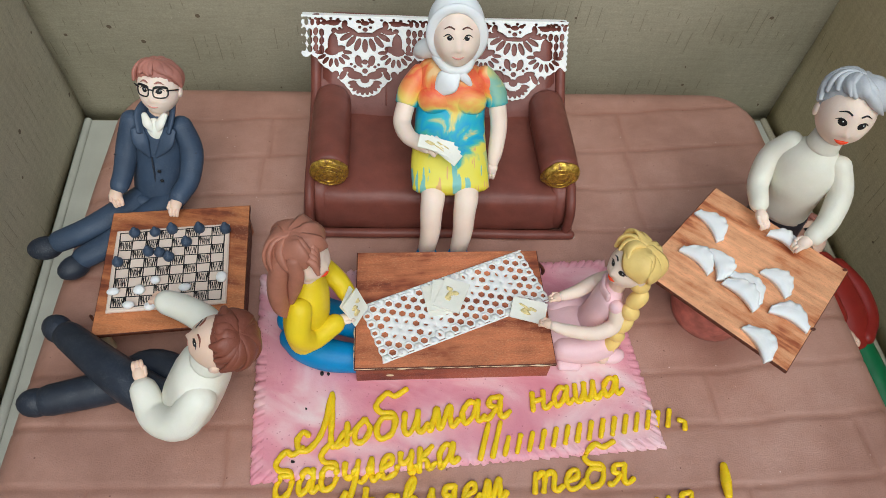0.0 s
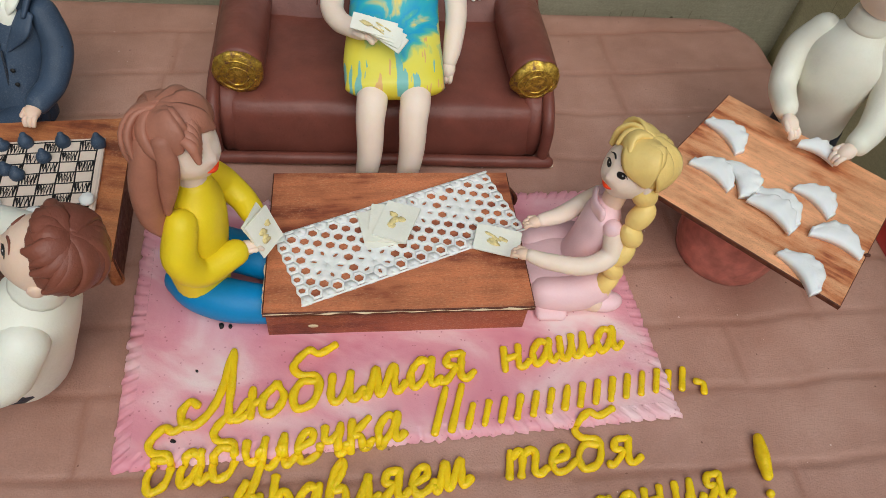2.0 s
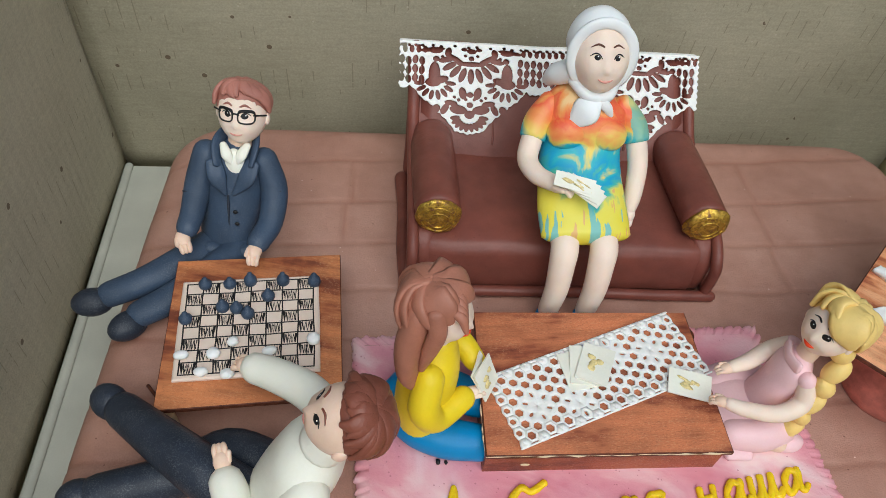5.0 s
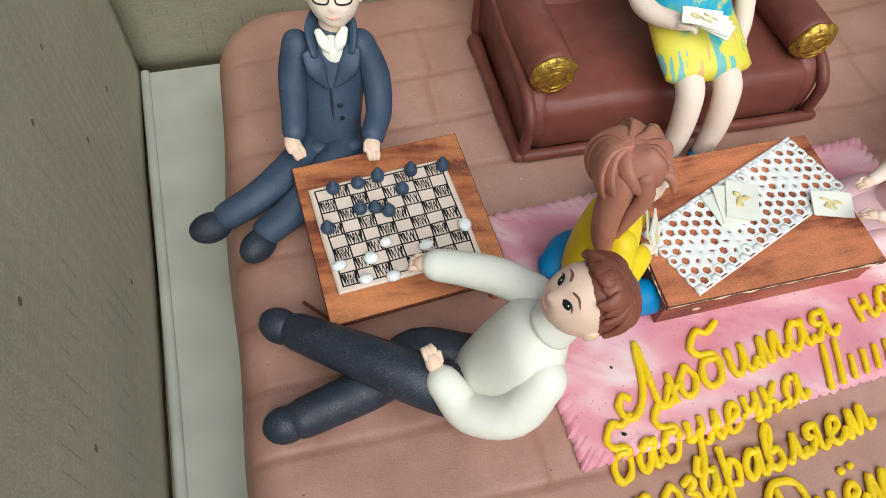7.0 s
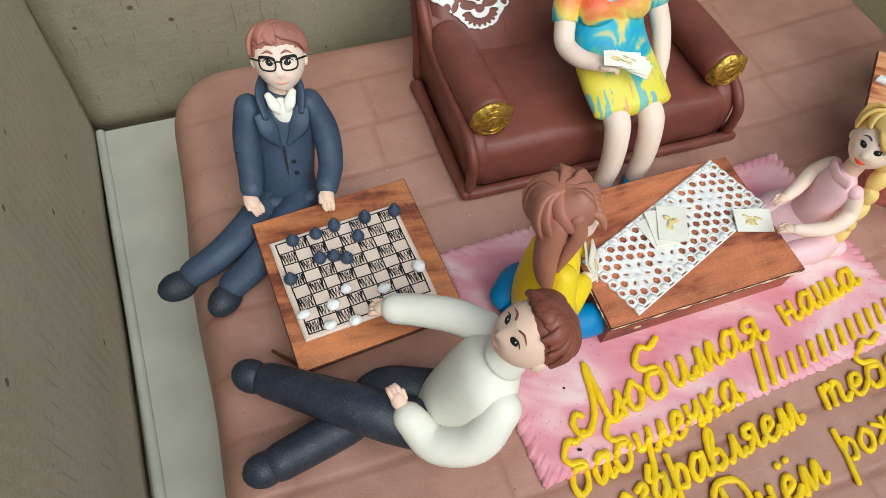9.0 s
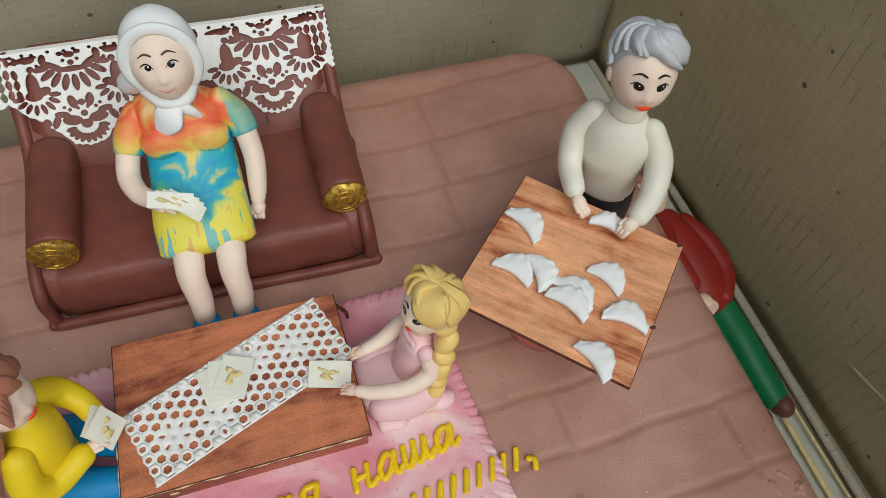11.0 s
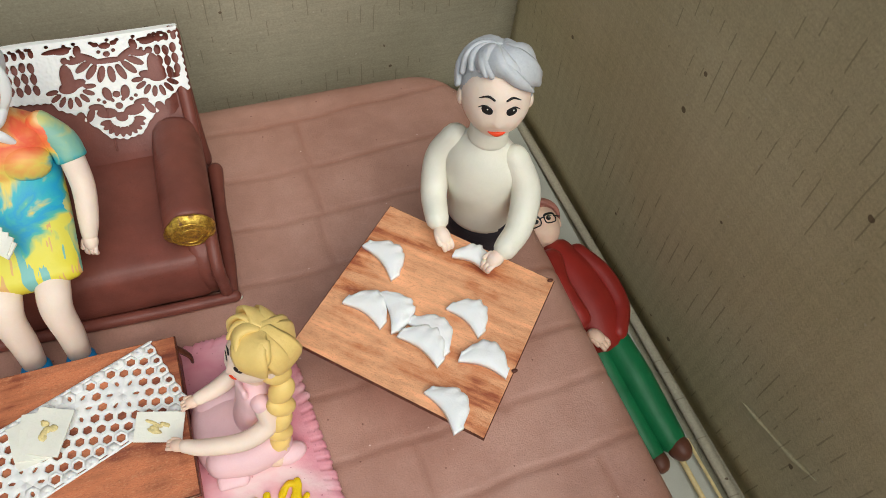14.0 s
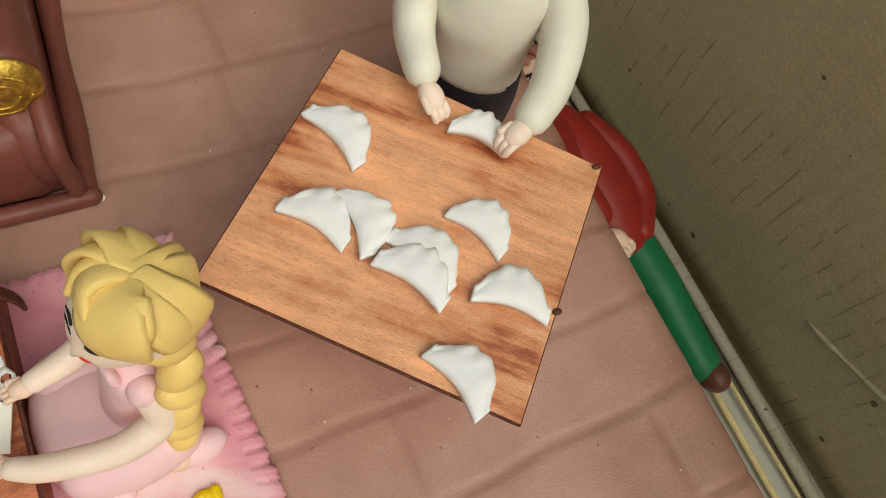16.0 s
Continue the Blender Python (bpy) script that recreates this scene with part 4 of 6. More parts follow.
def doily_sheet(x0, x1):
    """Marching squares over the field: a lace sheet with a real edge thickness."""
    s = Shape()
    y0, y1 = -0.004, 0.0465
    nx, ny = int((x1 - x0) / CELL), int((y1 - y0) / CELL)
    gx, gy = np.meshgrid(x0 + (x1 - x0) * np.arange(nx + 1) / nx, y0 + (y1 - y0) * np.arange(ny + 1) / ny)
    f = doily_field(gx, gy)
    index, vs, fs = {}, [], []

    def put(x, y, lay):
        key = (round(x, 6), round(y, 6), lay)
        if key not in index:
            p = back_plane(U0 + x, y)
            wave = 0.0007 * noise.noise(vec(x * 40, y * 40, 2))
            index[key] = len(vs)
            bead = 0.00022 * noise.noise(vec(x * 1100, y * 1100, 5)) * lay
            vs.append((p.x, p.y - 0.0007 * lay + wave * 0.7 - bead, p.z + 0.0007 * lay + wave * 0.7 + bead))
        return index[key]

    for j in range(ny):
        for i in range(nx):
            c = [(gx[j, i], gy[j, i], f[j, i]), (gx[j, i + 1], gy[j, i + 1], f[j, i + 1]), (gx[j + 1, i + 1], gy[j + 1, i + 1], f[j + 1, i + 1]), (gx[j + 1, i], gy[j + 1, i], f[j + 1, i])]
            if all(q[2] <= 0 for q in c):
                continue
            poly, cut = [], []
            for a, b in zip(c, c[1:] + c[:1]):
                if a[2] > 0:
                    poly.append((a[0], a[1]))
                if (a[2] > 0) != (b[2] > 0):
                    t = a[2] / (a[2] - b[2])
                    q = (a[0] + (b[0] - a[0]) * t, a[1] + (b[1] - a[1]) * t)
                    poly.append(q)
                    cut.append(q)
            top = [put(x, y, 1) for x, y in poly]
            if len(set(top)) >= 3:
                fs.append(tuple(dict.fromkeys(top)))
            if len(cut) == 2 and cut[0] != cut[1]:
                fs.append((put(*cut[0], 1), put(*cut[1], 1), put(*cut[1], 0), put(*cut[0], 0)))
    s.add(vs, fs, LACE)
    return s


doily = root("lace_doily", (-0.008, 0.155, 0.07), "white crochet-patterned sugar lace doily draped over the sofa back", "doily")
U0 = -0.0815
part("scalloped_half", doily_sheet(-0.001, 0.0740), doily)
part("scalloped_half", doily_sheet(0.0740, 0.1455), doily)

# ---- card table ----
TT = 0.0188
table = root("card_table", (-0.003, 0.003, 0), "low reddish-brown box table on the pink rug", "table")
CORN = [(-0.0485, -0.0299), (0.0430, -0.0277), (0.0402, 0.0344), (-0.0493, 0.0322)]
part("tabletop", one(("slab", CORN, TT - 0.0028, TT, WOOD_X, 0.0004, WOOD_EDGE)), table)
s = Shape()
worn = random.Random(5)
s.limb([(-0.0483 + 0.0911 * k / 30, -0.0300 + 0.0022 * k / 30, TT - 0.0009 + worn.uniform(-0.0003, 0.0003)) for k in range(31)], [worn.choice((0.00004, 0.00008, 0.0002, 0.0005)) for k in range(31)], WAFER, (0, 0, 1), 8, 2)
s.limb([(-0.0487 - 0.0003 * k / 12, -0.0294 + 0.02 * k / 12, TT - 0.0009 + worn.uniform(-0.0003, 0.0003)) for k in range(13)], [worn.choice((0.00004, 0.0001, 0.0004)) for k in range(13)], WAFER, (0, 0, 1), 8, 2)
part("worn_edge", s, table, "bare pale wafer showing along the edge")
inner = [(-0.0478, -0.0284), (0.0413, -0.0262), (0.0390, 0.0331), (-0.0485, 0.0309)]
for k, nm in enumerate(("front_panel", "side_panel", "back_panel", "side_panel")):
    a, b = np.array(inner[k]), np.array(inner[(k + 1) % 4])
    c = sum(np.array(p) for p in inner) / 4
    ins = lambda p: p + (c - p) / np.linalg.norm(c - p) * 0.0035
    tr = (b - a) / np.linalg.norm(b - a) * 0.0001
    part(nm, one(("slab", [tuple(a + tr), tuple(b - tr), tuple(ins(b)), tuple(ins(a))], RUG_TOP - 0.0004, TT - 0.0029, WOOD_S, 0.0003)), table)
part("loose_flap", one(("limb", [(0.0395, 0.0308, 0.0155), (0.0435, 0.0283, 0.0120), (0.0440, 0.0270, 0.0085)], [(0.0035, 0.0008), (0.0028, 0.0008), (0.0008, 0.0006)], WOOD_EDGE, (0.6, -0.8, 0), 10)), table, "dark splinter hanging at the corner")
part("knot", one(("ball", (-0.0325, -0.0281, 0.0078), (0.0018, 0.0004, 0.0009), WAFER)), table, "pale worn spot")

# ---- hexagon lace runner ----
def lace_runner():
    runner = root("lace_runner", (0, 0, TT), "white sugar lace runner with hexagon holes, laid aslant on the table", "table runner")
    f, l, b, r = (np.array(p) for p in ((-0.0362, -0.0280), (-0.0466, 0.0012), (0.0322, 0.0343), (0.0430, 0.0048)))
    ex = ((r - f) + (b - l)) / 2
    ln = np.linalg.norm(ex)
    ex = ex / ln
    ey = np.array([-ex[1], ex[0]])
    wid = 0.5 * ((l - f) @ ey + (b - r) @ ey)
    org = (f + l + b + r) / 4 - ex * ln / 2 - ey * wid / 2
    s, cell, z = Shape(), 0.0047, TT + 0.0002
    nx, ny = int(ln / (cell * 0.866)) + 1, int(wid / cell)
    pitch_x, pitch_y = ln / nx, wid / (ny + 0.5)
    flowers = [(3, 2), (7, 1), (13, 4), (17, 3)]
    cells = {}
    for i in range(nx):
        for j in range(ny + 1):
            cells[(i, j)] = ((i + 0.5) * pitch_x, (j + 0.5 + (0.5 if i % 2 else 0)) * pitch_y - 0.25 * pitch_y)
    fl = [cells[c] for c in flowers if c in cells]
    vs, fs = [], []

    def put(x, y, zz):
        x, y = min(max(x, 0), ln), min(max(y, 0), wid)
        p = org + ex * x + ey * y
        vs.append((p[0], p[1], zz))
        return len(vs) - 1

    for (i, j), (cx, cy) in cells.items():
        if cy > wid + 0.3 * pitch_y:
            continue
        hr = 0.60 * pitch_y
        near = min(fl, key=lambda q: math.hypot(q[0] - cx, q[1] - cy))
        dist = math.hypot(near[0] - cx, near[1] - cy)
        ang = math.atan2(near[1] - cy, near[0] - cx)
        if dist < 1e-6:
            ra = rb = 0.0001
        elif dist < 1.3 * pitch_y:
            ra, rb = hr * 0.44, hr * 0.24
        else:
            ra = rb = hr * 0.60
        edge = min(cx, ln - cx, cy, wid - cy)
        if edge < 0.3 * pitch_y:
            ra = rb = 0.0001
        elif edge < 0.75 * pitch_y:
            ra, rb = min(ra, edge * 0.66), min(rb, edge * 0.66)
        n, rows = 6, []
        for q in range(n):
            a = math.pi / 3 * q
            ox, oy = cx + pitch_x * 0.667 * math.cos(a), cy + pitch_y * 0.577 * math.sin(a)
            lx, ly = ra * math.cos(a), rb * math.sin(a)
            if dist < 1.3 * pitch_y:
                lx, ly = ra * math.cos(a) * math.cos(ang) - rb * math.sin(a) * math.sin(ang), ra * math.cos(a) * math.sin(ang) + rb * math.sin(a) * math.cos(ang)
                ox, oy = cx + pitch_x * 0.667 * math.cos(a), cy + pitch_y * 0.577 * math.sin(a)
            wz = 0.0
            th = 0.0009
            rows.append((put(ox, oy, z), put(ox, oy, z + th + wz), put(cx + lx * 1.10, cy + ly * 1.10, z + th + wz), put(cx + lx, cy + ly, z + th * 0.7), put(cx + lx, cy + ly, z)))
        if dist < 1.3 * pitch_y and dist > 1e-6:
            k0 = round(-ang / (math.pi / 3)) % 6
            rows = [(rows[q][0], rows[q][1], rows[(q + k0) % 6][2], rows[(q + k0) % 6][3], rows[(q + k0) % 6][4]) for q in range(6)]
        for q in range(n):
            A, B = rows[q], rows[(q + 1) % n]
            rim_cell = min(cx, ln - cx, cy, wid - cy) < pitch_y
            for t in range(0 if rim_cell else 1, 4):
                fs.append((A[t], B[t], B[t + 1], A[t + 1]))
    s.add(vs, fs, LACE)
    part("net", s, runner)
    for y in (0.0003, wid - 0.0003):
        s = Shape()
        row = [tuple(np.append(org + ex * (ln * k / 20) + ey * y, z + 0.0005)) for k in range(21)]
        s.limb(row, 0.0004, LACE, (0, 0, 1), 6, 2)
        part("edge", s, runner)


lace_runner()


def playing_card(name_label, centre, size, turn, z, tilt=(0, 0), thick=0.0006):
    """A small white sugar card with a gold-painted patch, lying or held."""
    m = Matrix.Translation((*centre, z)) @ Euler((radians(tilt[0]), radians(tilt[1]), radians(turn))).to_matrix().to_4x4()
    w, h = size
    card = tagged(new("playing_card"), name_label, "playing card", "sugar playing cards")
    card.location = (*centre, z)
    s, n = Shape(), 6
    vs, fs = [], []
    for lay in (0, 1):
        for j in range(n + 1):
            for i in range(n + 1):
                x, y = (i / n - 0.5) * w, (j / n - 0.5) * h
                b = 0.0006 * noise.noise(vec(x * 90 + turn, y * 90, z * 40))
                vs.append(m @ vec(x, y, lay * thick + b))
    k = (n + 1) ** 2
    for j in range(n):
        for i in range(n):
            a = j * (n + 1) + i
            fs += [(a, a + n + 1, a + n + 2, a + 1), (k + a, k + a + 1, k + a + n + 2, k + a + n + 1)]
    for i in range(n):
        for a, d in ((i, 1), (n * (n + 1) + i, 1), (i * (n + 1), n + 1), (i * (n + 1) + n, n + 1)):
            fs.append((a, a + d, k + a + d, k + a))
    s.add(vs, fs, WHITE, True)
    part("face", s, card)
    s = Shape()
    rnd = random.Random(int(turn * 10 + z * 1e5))
    for _ in range(5):
        c = m @ vec(rnd.uniform(-0.22, 0.22) * w, rnd.uniform(-0.2, 0.2) * h, thick + 0.0001)
        s.ball(c, (rnd.uniform(0.08, 0.16) * w, rnd.uniform(0.05, 0.1) * h, 0.0003), OCHRE, m.to_3x3() @ vec(0.3, 1, 0), m.to_3x3() @ vec(0, 0, 1), 8, 5, 0.5)
    part("gold_patch", s, card, "smeared gold paint")
    return card


for k, (x, y, a) in enumerate(((-0.0102, 0.0048, 12), (-0.0072, 0.0063, -6), (-0.0037, 0.0063, -22))):
    playing_card("white sugar playing card with gold smears, fanned on the lace", (x, y), (0.0125, 0.0165), a, TT + 0.0012 + 0.0009 * k, (2, -3))
playing_card("white sugar playing card with gold smears, at the doll's fingers", (0.0322, -0.0014), (0.0165, 0.0105), -14, TT + 0.0022, (8, 2))

# ---- chess table and board ----
CT = 0.0176
chess_table = root("chess_table", (-0.137, 0.02, 0), "small reddish-brown stained table on short legs", "table")
CQ = [(-0.1661, -0.0133), (-0.0996, -0.0065), (-0.1045, 0.0616), (-0.1708, 0.0553)]
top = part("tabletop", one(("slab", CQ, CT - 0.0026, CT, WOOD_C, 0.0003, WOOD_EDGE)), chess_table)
cc = sum(np.array(p) for p in CQ) / 4
for k, p in enumerate(CQ):
    q = np.array(p) + (cc - np.array(p)) * 0.1
    part("leg", one(("limb", [(q[0], q[1], -0.0015), (q[0], q[1], 0.008), (q[0], q[1], CT - 0.0027)], [0.0026, 0.0022, 0.0024], WAFER if k == 0 else WOOD_C, (1, 0, 0), 10)), chess_table)
a, b = np.array(CQ[1]), np.array(CQ[2])
n_in = (cc - (a + b) / 2) / np.linalg.norm(cc - (a + b) / 2)
part("side_panel", one(("slab", [tuple(a + n_in * 0.0012 + (b - a) * 0.03), tuple(b + n_in * 0.0012 - (b - a) * 0.03), tuple(b + n_in * 0.0042 - (b - a) * 0.03), tuple(a + n_in * 0.0042 + (b - a) * 0.03)], 0.0008, CT - 0.0027, WOOD_C, 0.0003, WOOD_EDGE)), chess_table)
part("stretcher", one(("limb", [(-0.174, 0.004, 0.005), (-0.163, -0.009, 0.008)], 0.0007, WOOD_EDGE, (0, 0, 1), 8)), chess_table)

BZ = CT + 0.0021
BOARD_MAP = rect((-0.1615, -0.0022, 0), (-0.1085, 0.0034, 0), (-0.1127, 0.0484, 0), (-0.1659, 0.0430, 0))
chessboard = root("chessboard", (-0.14, 0.02, CT), "hand-drawn chessboard of pale sugar paste with scribbled squares", "chessboard")
slab_pts = [tuple(BOARD_MAP(u, v)[:2]) for u, v in ((0, 0), (0.5, -0.006), (1, 0), (1.004, 0.5), (1, 1), (0.5, 1.006), (0, 1), (-0.004, 0.5))]
part("slab", one(("slab", slab_pts, CT, BZ, clay("chessboard_paste", (0.74, 0.60, 0.50), 0.5, 0.05, 0.2, 0.3), 0.0006)), chessboard)
rnd = random.Random(11)
COLS, ROWS = 8, 8


def ink(s, uv, r=0.00026):
    s.limb([(*BOARD_MAP(u, v)[:2], BZ + 0.00005) for u, v in uv], [(r, r * 0.35)] * len(uv), INK, (1, 0.1, 0), 5, 1)


def pad(k):
    return 0.04 + 0.92 * k


for k in range(COLS + 1):
    s = Shape()
    ink(s, [(pad(k / COLS) + rnd.uniform(-0.004, 0.004), pad(j / 6)) for j in range(7)], 0.0003)
    part("ink_line", s, chessboard)
for k in range(ROWS + 1):
    s = Shape()
    ink(s, [(pad(j / 6), pad(k / ROWS) + rnd.uniform(-0.004, 0.004)) for j in range(7)], 0.0003)
    part("ink_line", s, chessboard)
for i in range(COLS):
    for j in range(ROWS):
        if (i + j) % 2 == 0:
            s = Shape()
            turns = rnd.choice((4, 5, 5))
            ink(s, [(pad((i + 0.1 + 0.8 * q / (2 * turns)) / COLS), pad((j + (0.08 if q % 2 else 0.92) + rnd.uniform(-0.05, 0.05)) / ROWS)) for q in range(2 * turns + 1)], 0.00055)
            ink(s, [(pad((i + 0.25 + 0.6 * q / 5) / COLS), pad((j + (0.15 if q % 2 else 0.85) + rnd.uniform(-0.06, 0.06)) / ROWS)) for q in range(6)], 0.00036)
            part("scribbled_square", s, chessboard)

for x, y, h in ((-0.1615, 0.0395, 0.9), (-0.1520, 0.0402, 0.8), (-0.1441, 0.0418, 1.2), (-0.1312, 0.0424, 1.2), (-0.1187, 0.0424, 1.2), (-0.1361, 0.0345, 1.0), (-0.1530, 0.0286, 1.0), (-0.1476, 0.0282, 0.9), (-0.1429, 0.0258, 1.0), (-0.1660, 0.0226, 0.9)):
    x, y = x + 0.0047, y + 0.0018
    s = Shape()
    s.limb([(x, y, BZ + 0.0006), (x, y, BZ + 0.002 * h), (x, y + 0.0003, BZ + 0.0038 * h)], [0.0026, 0.0025, 0.0012], NAVY, (1, 0, 0), 12)
    thing("chess_piece", s, "dark blue sugar paste chess piece, a small pinched cone", "chess piece", "dark chess pieces")
for x, y, rx, ry in ((-0.1644, 0.0054, 0.0028, 0.0018), (-0.1561, -0.0016, 0.0026, 0.0019), (-0.1465, -0.0022, 0.0026, 0.0021), (-0.1529, 0.0064, 0.0026, 0.0024), (-0.1466, 0.0118, 0.0022, 0.0020), (-0.1326, 0.0080, 0.0028, 0.0019), (-0.1167, 0.0138, 0.0025, 0.0029)):
    x, y = x + 0.0047, y + 0.0024
    s = Shape()
    s.ball((x, y, BZ + 0.0014), (rx, ry, 0.0017), DOUGH, (-0.2, 1, 0), rough=0.15)
    thing("chess_piece", s, "white sugar paste chess piece, a small flattened drop", "chess piece", "white chess pieces")

# ---- dumpling board ----
DB = [(0.1378, -0.0410), (0.1840, 0.0107), (0.1316, 0.0607), (0.0829, 0.0107)]
DT = 0.0386
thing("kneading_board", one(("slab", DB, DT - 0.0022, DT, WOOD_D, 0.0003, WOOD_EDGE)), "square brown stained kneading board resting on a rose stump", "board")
s = Shape()
s.limb([(0.1298, 0.0121, -0.001), (0.1298, 0.0121, 0.006), (0.130, 0.012, 0.018), (0.130, 0.012, DT - 0.0023)], [0.0185, 0.0200, 0.0198, 0.0190], STUMP, (1, 0, 0), 28, 6, (0.02, 0.02))
thing("stump", s, "round marbled rose sugar paste stump under the board", "stump")
for x, y in ((0.1822, 0.0112), (0.1560, -0.0205)):
    thing("dark_crumb", one(("ball", (x, y, DT + 0.0004), (0.0012, 0.0008, 0.0006), WOOD_EDGE)), "dark brown crumb on the board edge", "crumb", "crumbs")


def dumpling(p, q, z, seed, width=0.0078, tilt=0.0):
    """A half-moon dumpling: p to q is its straight side, the crimped rim bulges to the left."""
    rd = random.Random(seed)
    p, q = np.array(p, float) - (0.0029, 0.0010), np.array(q, float) - (0.0029, 0.0010)
    ax = q - p
    ln = np.linalg.norm(ax)
    ax = ax / ln
    lf = np.array([-ax[1], ax[0]])
    s, nu, nv = Shape(), 26, 8
    vs, fs = [], []
    for lay in (1, 0):
        for i in range(nu + 1):
            u = i / nu
            arch = math.sin(math.pi * min(max(u, 0.05), 0.95)) ** 0.45
            dent = 1 + 0.025 * math.sin(u * 26 + seed) + 0.03 * rd.uniform(-1, 1)
            for j in range(nv + 1):
                v = j / nv
                inner = 0.0018 * math.sin(math.pi * u)
                off = inner - 0.0005 + (width * arch * (dent if j == nv else 1.0 + 0.3 * (dent - 1) * v)) * v
                c = p + ax * ln * u + lf * off
                belly = math.sin(math.pi * (0.16 + 0.76 * v)) ** 0.7 * arch
                zz = 0.0011 + 0.0026 * belly + 0.0003 * (v > 0.7) * (1 + math.sin(u * 26 + seed + 1)) + 0.0003 * noise.noise(vec(u * 5, v * 3, seed))
                vs.append((c[0], c[1], z + (zz if lay else 0.0)))
    k = (nu + 1) * (nv + 1)
    for i in range(nu):
        for j in range(nv):
            a = i * (nv + 1) + j
            fs += [(a, a + 1, a + nv + 2, a + nv + 1), (k + a, k + a + nv + 1, k + a + nv + 2, k + a + 1)]
        for j in (0, nv):
            a = i * (nv + 1) + j
            fs.append((a, a + nv + 1, k + a + nv + 1, k + a))
    for i in (0, nu):
        for j in range(nv):
            a = i * (nv + 1) + j
            fs.append((a, a + 1, k + a + 1, k + a))
    s.add(vs, fs, DOUGH)
    return s


for k, (p, q, dz) in enumerate((((0.1193, 0.0445), (0.1262, 0.0270), 0), ((0.1064, 0.0222), (0.1172, 0.0084), 0), ((0.1200, 0.0222), (0.1206, 0.0052), 0.0004), ((0.1221, 0.0034), (0.1328, -0.0118), 0.0012), ((0.1270, 0.0085), (0.1355, -0.0085), 0), ((0.1427, 0.0102), (0.1506, -0.0040), 0), ((0.1406, -0.0108), (0.1551, -0.0215), 0), ((0.1258, -0.0192), (0.1315, -0.0362), 0))):
    thing("dumpling", dumpling(p, q, DT + dz, k * 1.7 + 1, 0.0097), "white half-moon dumpling with a crimped rim on the board", "dumpling", "dumplings on the board")
thing("dumpling", dumpling((0.1510, 0.0305), (0.1618, 0.0205), DT + 0.002, 31, 0.0075), "white half-moon dumpling being pinched by the doll's fingers", "dumpling", "dumplings on the board")

# ---- dolls of sugar paste, each one plain mesh ----
def basis(fwd, up=(0, 0, 1)):
    f = Vector(fwd).normalized()
    s = f.cross(Vector(up)).normalized()
    return f, s, s.cross(f)


def bell(a, b):
    return math.exp(-a * a - b * b)


